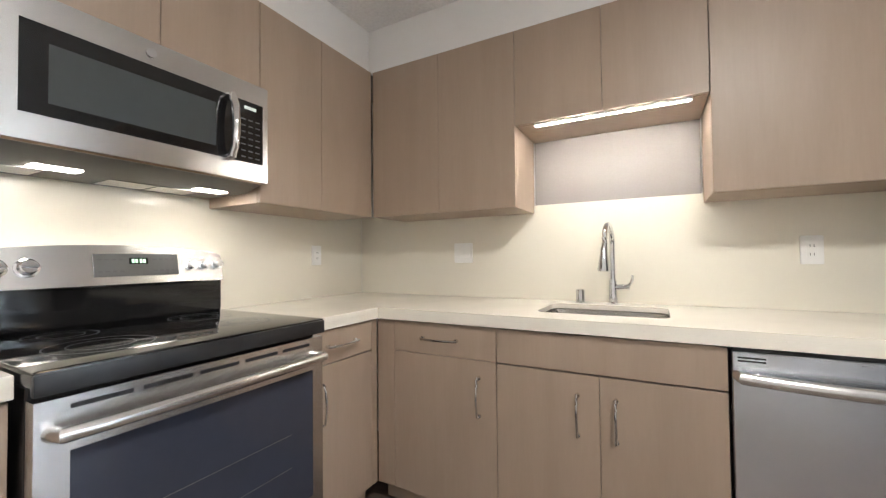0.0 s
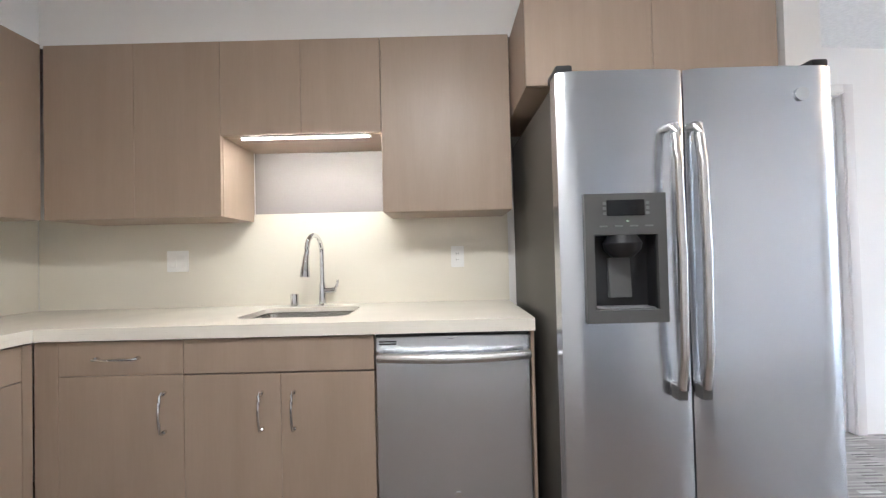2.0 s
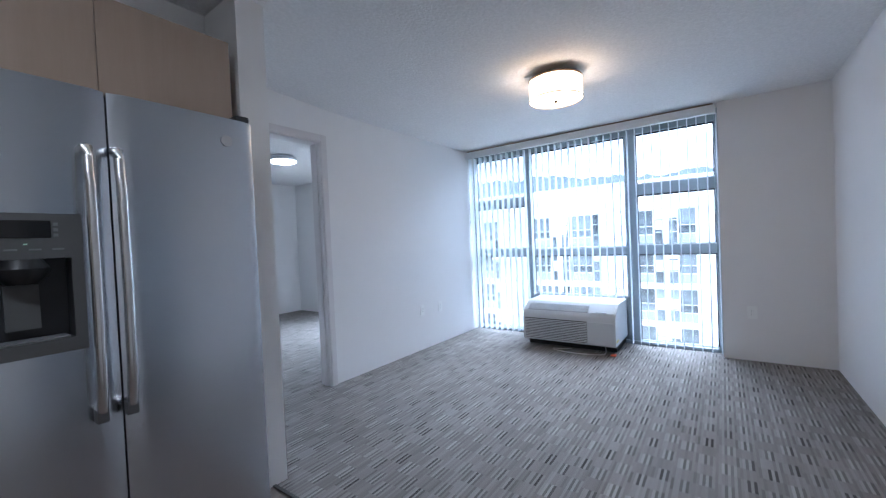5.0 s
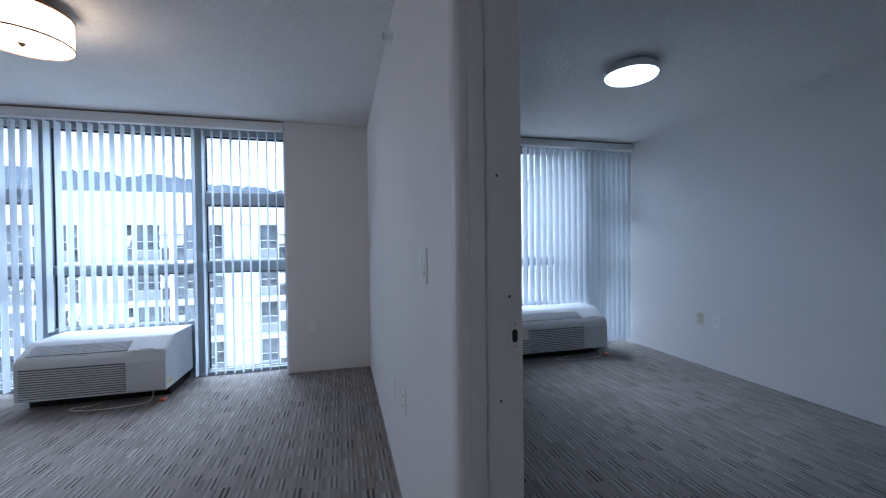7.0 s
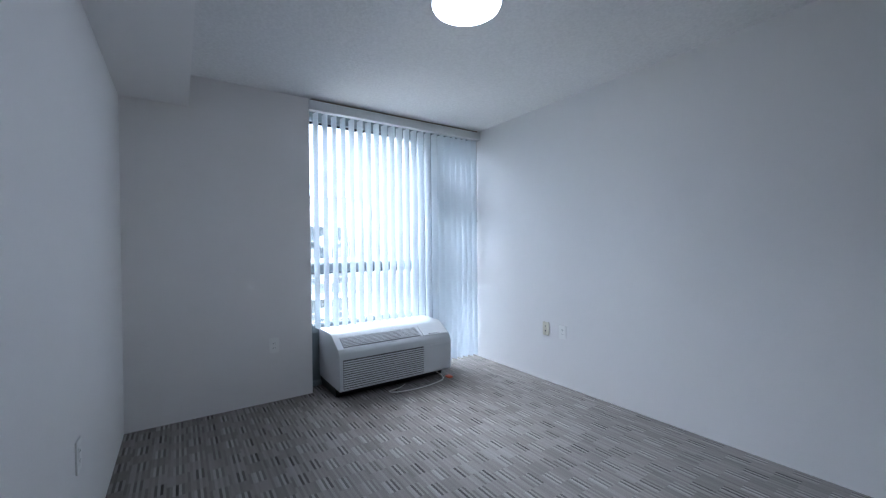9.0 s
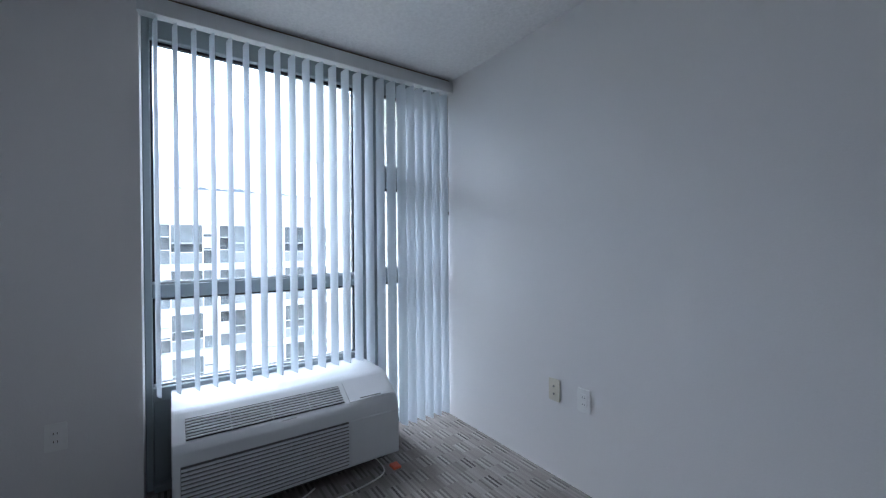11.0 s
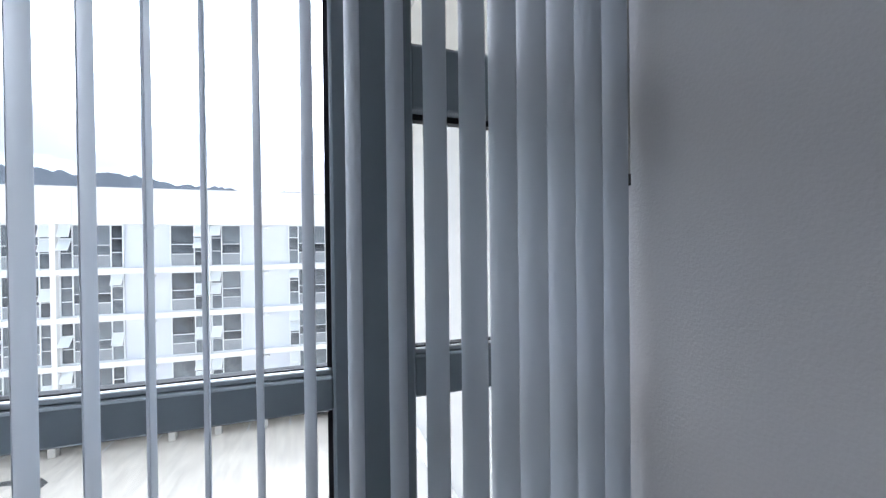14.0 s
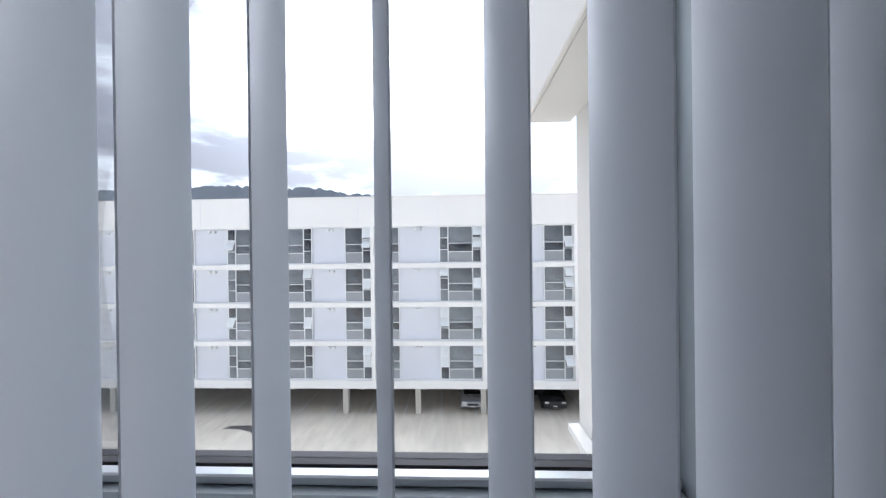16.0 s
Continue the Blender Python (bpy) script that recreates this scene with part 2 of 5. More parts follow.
def brushed(m, amount, wave):
    """Brushing across the sheet: highlights drawn out sideways, and a slow waviness of the panel."""
    nt = m.node_tree
    n, l = nt.nodes, nt.links
    p = n["Principled BSDF"]
    tg = n.new("ShaderNodeTangent")
    tg.direction_type, tg.axis = 'RADIAL', 'Z'
    l.new(tg.outputs["Tangent"], p.inputs["Tangent"])
    p.inputs["Anisotropic"].default_value = amount
    p.inputs["Anisotropic Rotation"].default_value = 0.25
    tc = n.new("ShaderNodeTexCoord")
    nz = n.new("ShaderNodeTexNoise")
    nz.inputs["Scale"].default_value = 2.6
    nz.inputs["Detail"].default_value = 1
    l.new(tc.outputs["Object"], nz.inputs["Vector"])
    bp = n.new("ShaderNodeBump")
    bp.inputs["Strength"].default_value, bp.inputs["Distance"].default_value = wave, 0.02
    l.new(nz.outputs["Fac"], bp.inputs["Height"])
    old = p.inputs["Normal"].links
    if old:
        l.new(old[0].from_socket, bp.inputs["Normal"])
    l.new(bp.outputs["Normal"], p.inputs["Normal"])
    return m


brushed(STEEL, 0.75, 0.16)
brushed(STEEL_H, 0.5, 0.05)
CHROME = surface("chrome", (0.72, 0.72, 0.73), 0.08, 1.0, var=0.02, grain=20, rough_var=0.02)
NICKEL = surface("satin_nickel", (0.70, 0.70, 0.70), 0.18, 1.0, var=0.03, grain=40)
SIDE_GREY = surface("grey_appliance_side", (0.095, 0.09, 0.08), 0.45, 0.3, var=0.06, grain=300, bump=0.2)
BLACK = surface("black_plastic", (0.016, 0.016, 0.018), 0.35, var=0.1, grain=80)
BLACK_GLASS = surface("black_glass", (0.010, 0.010, 0.011), 0.06, var=0.05, grain=30, rough_var=0.02)
OVEN_GLASS = surface("oven_glass", (0.036, 0.041, 0.060), 0.08, var=0.1, grain=20, rough_var=0.02)
MESH_GLASS = surface("meshed_door_glass", (0.060, 0.068, 0.070), 0.10, var=0.1, grain=20, rough_var=0.02)
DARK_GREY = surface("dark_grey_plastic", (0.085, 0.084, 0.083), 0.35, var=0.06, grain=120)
MID_GREY = surface("grey_marking", (0.32, 0.32, 0.32), 0.5, var=0.03)
KEY_GREY = surface("printed_key_legend", (0.07, 0.07, 0.07), 0.5, var=0.03)
WHITE_PL = surface("white_plastic", (0.74, 0.75, 0.75), 0.35, var=0.02, grain=60, grain_var=0.01)
CASE_PL = surface("conditioner_plastic", (0.62, 0.635, 0.645), 0.5, var=0.03, grain=60, grain_var=0.01)
PLATE = surface("cover_plate", (0.89, 0.885, 0.86), 0.32, var=0.01, grain=60, grain_var=0.01)
IVORY = surface("ivory_plate", (0.72, 0.68, 0.57), 0.35, var=0.01, grain=60, grain_var=0.01)
ALU = surface("painted_aluminium", (0.30, 0.345, 0.365), 0.42, 0.2, var=0.04, grain=90, grain_var=0.03)
ALU_LIGHT = surface("pale_aluminium", (0.55, 0.58, 0.60), 0.35, 0.4, var=0.04, grain=90)
GASKET = surface("black_gasket", (0.012, 0.012, 0.016), 0.6, var=0.1)
GLASS = pane_glass("clear_glass")
SLAT = slat_vinyl("blind_vinyl")
BRONZE = surface("bronze_metal", (0.20, 0.13, 0.085), 0.35, 0.8, var=0.08)
DRUM = emitter("lit_fabric_shade", (1.0, 0.66, 0.37), DRUM_E)
DIFFUSER = emitter("lit_diffuser", (0.92, 0.95, 1.0), DISC_E)
WARM_LAMP = emitter("lit_warm_lamp", (1.0, 0.90, 0.74), HOOD_E)
STRIP_LAMP = emitter("lit_strip", (1.0, 0.92, 0.78), STRIP_E)
GREEN = emitter("green_digits", (0.06, 0.9, 0.15), 0.10)
BUTTON = surface("dispenser_button", (0.17, 0.17, 0.175), 0.4, var=0.03)
ORANGE = surface("orange_plug", (0.62, 0.10, 0.04), 0.45)
CORD = surface("white_cord", (0.62, 0.60, 0.56), 0.5, var=0.03)
FACADE = surface("facade_grey_paint", (0.68, 0.71, 0.77), 0.8, var=0.06, scale=0.5, grain=3, stretch=(1, 4, 0.3), grain_var=0.05)
FACADE_W = surface("facade_white_paint", (0.85, 0.845, 0.83), 0.8, var=0.03, scale=0.4, grain=4, grain_var=0.03)
WING = surface("wing_render", (0.58, 0.57, 0.54), 0.85, var=0.06, scale=0.8, grain=40, bump=0.3, grain_var=0.06)
YELLOW = surface("yellow_label", (0.75, 0.62, 0.05), 0.5)
FAR_FRAME = surface("white_window_frame", (0.82, 0.84, 0.85), 0.5, var=0.03)
CONCRETE = surface("concrete_yard", (0.68, 0.62, 0.53), 0.9, var=0.24, scale=0.35, grain=1.5, stretch=(0.3, 1.7, 1), grain_var=0.3)
COLUMN = surface("column_concrete", (0.52, 0.50, 0.46), 0.9, var=0.08, scale=0.8, grain=4)
# distance haze is put into the ridge's blue-grey base colour
MOUNTAIN = surface("hazed_wooded_ridge", (0.16, 0.185, 0.22), 0.95, var=0.3, scale=0.012, grain=0.06, grain_var=0.25)
CAR_SILVER = surface("silver_car_paint", (0.42, 0.43, 0.44), 0.28, 0.4, var=0.03, scale=1, grain=5)
CAR_DARK = surface("black_car_paint", (0.03, 0.032, 0.036), 0.2, var=0.03, scale=1, grain=5)
TYRE = surface("tyre_rubber", (0.02, 0.02, 0.02), 0.8)


def far_glass_material():
    """Windows across the yard: grey rooms behind glass, each a little different."""
    m, nt, n, l, p = nodes("far_window_glass")
    oi = n.new("ShaderNodeObjectInfo")
    ramp = n.new("ShaderNodeValToRGB")
    ramp.color_ramp.elements[0].color = (0.006, 0.008, 0.011, 1)
    ramp.color_ramp.elements[1].color = (0.24, 0.27, 0.30, 1)
    tc = n.new("ShaderNodeTexCoord")
    nz = n.new("ShaderNodeTexNoise")
    nz.inputs["Scale"].default_value = 2.2
    l.new(tc.outputs["Object"], nz.inputs["Vector"])
    f = mth(n, l, 'ADD', mth(n, l, 'MULTIPLY', oi.outputs["Random"], 0.7), mth(n, l, 'MULTIPLY_ADD', nz.outputs["Fac"], 0.9, -0.3))
    l.new(f, ramp.inputs[0])
    l.new(ramp.outputs[0], p.inputs["Base Color"])
    p.inputs["Roughness"].default_value = 0.05
    return m


FAR_GLASS = far_glass_material()
GUARD = surface("frosted_guard_pane", (0.30, 0.32, 0.34), 0.25, var=0.12, scale=0.6, grain=3)
# near-white base colour paints the sky's reflection on the open vents
SKY_PANE = surface("sky_reflecting_vent_glass", (0.74, 0.78, 0.80), 0.06, var=0.08, scale=0.8, grain=3)


# ---- mesh helpers ----
OFF = {}


def thing(name, loc, label, category, group="", kind="", turn=0.0, local=False):
    """An Empty at the base of a thing. Its parts are modelled in world metres, or about its own origin when local."""
    e = new(name)
    e.empty_display_size = 0.1
    e.matrix_basis = pose(*loc, 0, 0, turn)
    OFF[e.name] = Vector((0, 0, 0)) if local else Vector(loc)
    return tagged(e, label, category, group, kind)


def mesh_of(name, bm, mat, sharp=32):
    bmesh.ops.recalc_face_normals(bm, faces=bm.faces)
    me = bpy.data.meshes.new(name)
    bm.to_mesh(me)
    bm.free()
    for f in me.polygons:
        f.use_smooth = True
    me.set_sharp_from_angle(angle=radians(sharp))
    if mat:
        me.materials.append(mat)
    return me


def part(name, bm, mat, parent, label=""):
    off = OFF.get(parent.name, Vector((0, 0, 0)))
    if off.length:
        bmesh.ops.translate(bm, vec=-off, verts=bm.verts)
    ob = new(name, mesh_of(name, bm, mat))
    ob.parent = parent
    OFF[ob.name] = off
    if label:
        ob["label"] = label
    return ob


def solid(name, bm, mat, label, category="", kind="structure", group=""):
    return tagged(new(name, mesh_of(name, bm, mat)), label, category, group, kind)


def box(x0, x1, y0, y1, z0, z1, bevel=0.0, bm=None, seg=1):
    own = bmesh.new()
    bmesh.ops.create_cube(own, size=1.0)
    for v in own.verts:
        v.co = Vector((x0 + (x1 - x0) * (v.co.x + 0.5), y0 + (y1 - y0) * (v.co.y + 0.5), z0 + (z1 - z0) * (v.co.z + 0.5)))
    if bevel:
        bmesh.ops.bevel(own, geom=own.edges[:], offset=bevel, segments=seg, affect='EDGES', profile=0.6)
    return merge(bm, own)


def merge(bm, other):
    if bm is None:
        return other
    me = bpy.data.meshes.new("tmp")
    other.to_mesh(me)
    other.free()
    bm.from_mesh(me)
    bpy.data.meshes.remove(me)
    return bm


def rod(p, q, r, bm=None, n=14, r2=None):
    own = bmesh.new()
    p, q = Vector(p), Vector(q)
    bmesh.ops.create_cone(own, cap_ends=True, segments=n, radius1=r, radius2=r if r2 is None else r2, depth=(q - p).length)
    m = Matrix.Translation((p + q) / 2) @ (q - p).to_track_quat("Z", "Y").to_matrix().to_4x4()
    bmesh.ops.transform(own, matrix=m, verts=own.verts)
    return merge(bm, own)


def tube(points, r, bm=None, n=10, flat=1.0):
    """A round bar swept along points; r may be a list."""
    own = bmesh.new()
    pts = [Vector(p) for p in points]
    rings = []
    up = Vector((0.13, 0.21, 0.97)).normalized()
    for i, p in enumerate(pts):
        d = (pts[min(i + 1, len(pts) - 1)] - pts[max(i - 1, 0)]).normalized()
        s = d.cross(up).normalized()
        u = s.cross(d).normalized()
        rr = r[i] if isinstance(r, (list, tuple)) else r
        rings.append([own.verts.new(p + s * math.cos(a) * rr + u * math.sin(a) * rr * flat)
                      for a in (2 * math.pi * k / n for k in range(n))])
    for a, b in zip(rings, rings[1:]):
        for k in range(n):
            own.faces.new((a[k], a[(k + 1) % n], b[(k + 1) % n], b[k]))
    own.faces.new(rings[0])
    own.faces.new(rings[-1])
    return merge(bm, own)


def lathe(profile, centre, bm=None, n=40, hollow=False):
    """A turned shape about an upright axis, from (radius, z) pairs."""
    own = bmesh.new()
    rings = [[own.verts.new((centre[0] + r * math.cos(2 * math.pi * k / n), centre[1] + r * math.sin(2 * math.pi * k / n), centre[2] + z))
              for k in range(n)] for r, z in profile]
    for a, b in zip(rings, rings[1:] + (rings[:1] if hollow else [])):
        for k in range(n):
            own.faces.new((a[k], a[(k + 1) % n], b[(k + 1) % n], b[k]))
    if not hollow:
        own.faces.new(rings[0])
        own.faces.new(rings[-1])
    return merge(bm, own)


def prism(outline, axis, a, b, bm=None, bevel=0.0):
    """A flat outline pushed along an axis from a to b. Outline pairs: (y,z) for x, (x,z) for y, (x,y) for z."""
    own = bmesh.new()

    def at(p, v):
        return {'x': (v, p[0], p[1]), 'y': (p[0], v, p[1]), 'z': (p[0], p[1], v)}[axis]
    lo = [own.verts.new(at(p, a)) for p in outline]
    hi = [own.verts.new(at(p, b)) for p in outline]
    own.faces.new(lo)
    own.faces.new(hi)
    for i in range(len(outline)):
        j = (i + 1) % len(outline)
        own.faces.new((lo[i], lo[j], hi[j], hi[i]))
    if bevel:
        bmesh.ops.bevel(own, geom=own.edges[:], offset=bevel, segments=1, affect='EDGES')
    return merge(bm, own)


def ring(u0, u1, v0, v1, h0, h1, g0, g1, axis, a, b):
    """A flat frame: outer rectangle u, v with a hole h, g, pushed along an axis from a to b."""
    own = bmesh.new()

    def at(p, q, w):
        return own.verts.new({'x': (w, p, q), 'y': (p, w, q)}[axis])
    layers = []
    for w in (a, b):
        layers.append([[at(p, q, w) for p, q in ((u0, v0), (u1, v0), (u1, v1), (u0, v1))],
                       [at(p, q, w) for p, q in ((h0, g0), (h1, g0), (h1, g1), (h0, g1))]])
    for i in range(4):
        j = (i + 1) % 4
        for o, h in layers:
            own.faces.new((o[i], o[j], h[j], h[i]))
        for k in (0, 1):
            own.faces.new((layers[0][k][i], layers[0][k][j], layers[1][k][j], layers[1][k][i]))
    return own


def arc(cx, cz, r, a0, a1, n):
    return [(cx + r * math.cos(radians(a0 + (a1 - a0) * i / n)), cz + r * math.sin(radians(a0 + (a1 - a0) * i / n))) for i in range(n + 1)]


def rounded(x0, x1, z0, z1, r, n=5):
    return arc(x1 - r, z1 - r, r, 0, 90, n) + arc(x0 + r, z1 - r, r, 90, 180, n) + arc(x0 + r, z0 + r, r, 180, 270, n) + arc(x1 - r, z0 + r, r, 270, 360, n)


# ---- the setting ----
BED_TILT, LIV_TILT = 11.5, 4.0
CZ = 2.41            # ceiling
WIN_X = 7.158        # room face of the window wall
OUT_X = 7.44         # its outer face
LIV_N, LIV_S = 0.275, -3.289
BED_N, BED_S = -3.461, -6.443
FAR_ROOM = 4.2
floor_bm = box(3.72, WIN_X, LIV_S, LIV_N, -0.15, 0.0)
box(2.3, WIN_X, BED_S, LIV_S, -0.15, 0.0, bm=floor_bm)
box(WIN_X, OUT_X, BED_S, LIV_N, -0.15, 0.0, bm=floor_bm)
box(3.4, WIN_X, LIV_N, FAR_ROOM, -0.15, 0.0, bm=floor_bm)
solid("floor", floor_bm, CARPET, "grey and taupe striped loop-pile carpet floor", "carpet")
solid("kitchen_floor", box(-0.12, 3.70, LIV_S, 0.0, -0.15, 0.002), PLANK, "dark brown wood-look vinyl kitchen floor", "floor")
solid("threshold_strip", box(3.70, 3.72, LIV_S, -0.62, -0.02, 0.008, 0.002), SIDE_GREY, "dark metal strip between kitchen floor and carpet", "trim")

bm = prism([(-0.12, 2.485), (3.7, 2.485), (5.0, CZ), (OUT_X, CZ), (OUT_X, 2.7), (-0.12, 2.7)], 'y', LIV_S, FAR_ROOM + 0.12)
box(2.18, OUT_X, BED_S - 0.12, LIV_S, CZ, 2.7, bm=bm)
solid("ceiling", bm, CEIL, "off-white ceiling with a sprayed stipple texture", "ceiling")
solid("ceiling_beam", box(2.3, WIN_X, -3.84, BED_N, 2.19, CZ), WALL, "white boxed beam along the bedroom wall under the ceiling", "beam")

solid("wall_kitchen_left", box(-0.12, 0.0, BED_N, 0.12, 0, 2.5), WALL, "white painted kitchen wall behind the range", "wall")
solid("wall_kitchen_back", box(0.0, 3.64, 0.0, 0.12, 0, 2.5), WALL, "white painted kitchen wall behind the sink", "wall")
solid("wall_stub", box(3.64, 3.785, -0.62, LIV_N, 0, 2.5), WALL, "white wall end beside the fridge", "wall")
bm = box(3.785, 3.96, LIV_N, LIV_N + 0.12, 0, 2.5)
box(3.96, 4.80, LIV_N, LIV_N + 0.12, 2.145, 2.5, bm=bm)
box(4.80, OUT_X, LIV_N, LIV_N + 0.12, 0, 2.5, bm=bm)
solid("wall_living_north", bm, WALL, "white living room wall with a doorway to a further room", "wall")
bm = box(3.4, WIN_X, FAR_ROOM, FAR_ROOM + 0.12, 0, CZ)
box(3.28, 3.4, LIV_N, FAR_ROOM + 0.12, 0, CZ, bm=bm)
box(WIN_X, WIN_X + 0.12, LIV_N + 0.12, 1.0, 0, CZ, bm=bm)
box(WIN_X, WIN_X + 0.12, 2.8, FAR_ROOM + 0.12, 0, CZ, bm=bm)
box(WIN_X, WIN_X + 0.12, 1.0, 2.8, 2.2, CZ, bm=bm)
solid("wall_far_room", bm, WALL, "white walls of the further room", "wall")
bm = box(0.0, 3.12, BED_N, LIV_S, 0, 2.5)
box(3.12, 4.095, BED_N, LIV_S, 2.075, 2.5, bm=bm)
box(4.095, WIN_X, BED_N, LIV_S, 0, 2.5, bm=bm)
solid("wall_partition", bm, WALL, "white partition wall with the bedroom doorway", "wall")
solid("wall_bedroom_south", box(2.3, OUT_X, BED_S - 0.12, BED_S, 0, CZ), WALL, "plain white bedroom side wall", "wall")
solid("wall_bedroom_west", box(2.18, 2.3, BED_S - 0.12, BED_N, 0, CZ), WALL, "plain white bedroom wall", "wall")
bm = box(WIN_X, OUT_X, -4.665, -2.51, 0, CZ)
solid("wall_windows", bm, WALL, "cream-white wall between the two tall windows", "wall")

# doorway trims
def casing(name, x0, x1, y_face, out, label):
    """Jamb lining, stop and flat casing round a doorway in a wall along x."""
    t = thing(name, ((x0 + x1) / 2, y_face, 0), label, "door frame", kind="structure")
    head = 2.045 if y_face < 0 else 2.115
    lo, hi = (BED_N, LIV_S) if y_face < 0 else (LIV_N, LIV_N + 0.12)
    part("jamb", box(x1 - 0.0, x1 + 0.03, lo - 0.004, hi + 0.004, 0, head + 0.03, 0.003), TRIM, t)
    part("jamb", box(x0 - 0.03, x0, lo - 0.004, hi + 0.004, 0, head + 0.03, 0.003), TRIM, t)
    part("head", box(x0, x1, lo - 0.004, hi + 0.004, head, head + 0.03, 0.003), TRIM, t)
    mid = (lo + hi) / 2 + 0.024 * (1 if y_face < 0 else -1)
    part("stop", box(x1 - 0.011, x1, mid - 0.002, mid + 0.035, 0, head, 0.002), TRIM, t)
    part("stop", box(x0, x0 + 0.011, mid - 0.002, mid + 0.035, 0, head, 0.002), TRIM, t)
    for y, s in ((hi, 1), (lo, -1)):
        a, b = sorted((y + s * 0.001, y + s * 0.016))
        part("casing", box(x1 + 0.008, x1 + 0.066, a, b, 0, head + 0.07, 0.004, seg=2), TRIM, t)
        part("casing", box(x0 - 0.066, x0 - 0.008, a, b, 0, head + 0.07, 0.004, seg=2), TRIM, t)
        part("casing", box(x0 - 0.008, x1 + 0.008, a, b, head + 0.012, head + 0.07, 0.004, seg=2), TRIM, t)
    return t


def plain_frame(name, x0, x1, label):
    """A caseless painted frame: rounded living side edge, raised stop, rebate towards the bedroom."""
    t = thing(name, ((x0 + x1) / 2, LIV_S, 0), label, "door frame", kind="structure")
    head = 2.045
    for x, s in ((x1, 1), (x0, -1)):
        a, b = sorted((x, x + s * 0.03))
        part("jamb", box(a, b, BED_N - 0.003, LIV_S - 0.030, 0, head + 0.03, 0.002), TRIM, t)
        a, b = sorted((x - s * 0.012, x - s * 0.0003))
        part("stop", box(a, b, -3.361, LIV_S - 0.030, 0, head, 0.003, seg=2), TRIM, t)
        c = x + s * 0.014
        nose = [(c + s * 0.016, LIV_S - 0.0295), (c - s * 0.026, LIV_S - 0.0295)]
        nose += [(c - s * 0.010 - s * 0.016 * math.cos(q), LIV_S - 0.013 + 0.016 * math.sin(q)) for q in (radians(15 * k) for k in range(7))]
        nose += [(c + s * 0.016, LIV_S + 0.003)]
        part("edge_roll", prism(nose, 'z', 0, head + 0.03), TRIM, t)
    part("head", box(x0, x1, BED_N - 0.003, LIV_S + 0.003, head, head + 0.03, 0.003), TRIM, t)
    return t


frame_bed = plain_frame("door_1", 3.15, 4.065, "white painted door frame with an empty latch plate")
sp = part("strike_plate", prism(rounded(-3.463, -3.424, 0.961, 1.034, 0.004, 3), 'x', 4.0632, 4.0648), TRIM, frame_bed, "painted latch strike plate")
part("strike_lip", box(4.0615, 4.0630, -3.478, -3.4635, 0.985, 1.018, 0.0005), TRIM, sp)
part("latch_hole", prism(rounded(-3.448, -3.434, 0.981, 1.014, 0.0065, 4), 'x', 4.0622, 4.0631), BLACK, sp)
for z in (0.970, 1.026):
    part("screw", rod((4.0631, -3.442, z), (4.0622, -3.442, z), 0.0035), NICKEL, sp)
for y, z, r in ((-3.397, 1.399, 0.0035), (-3.403, 0.836, 0.0035), (-3.428, 1.097, 0.004)):
    part("screw_hole", rod((4.0649, y, z), (4.0643, y, z), r), SIDE_GREY, frame_bed)
frame_far = casing("door_2", 3.99, 4.776, LIV_N, -1, "white painted door frame to a further room")
part("strike_plate", box(4.774, 4.7755, 0.31, 0.35, 0.96, 1.03, 0.0006), NICKEL, frame_far)


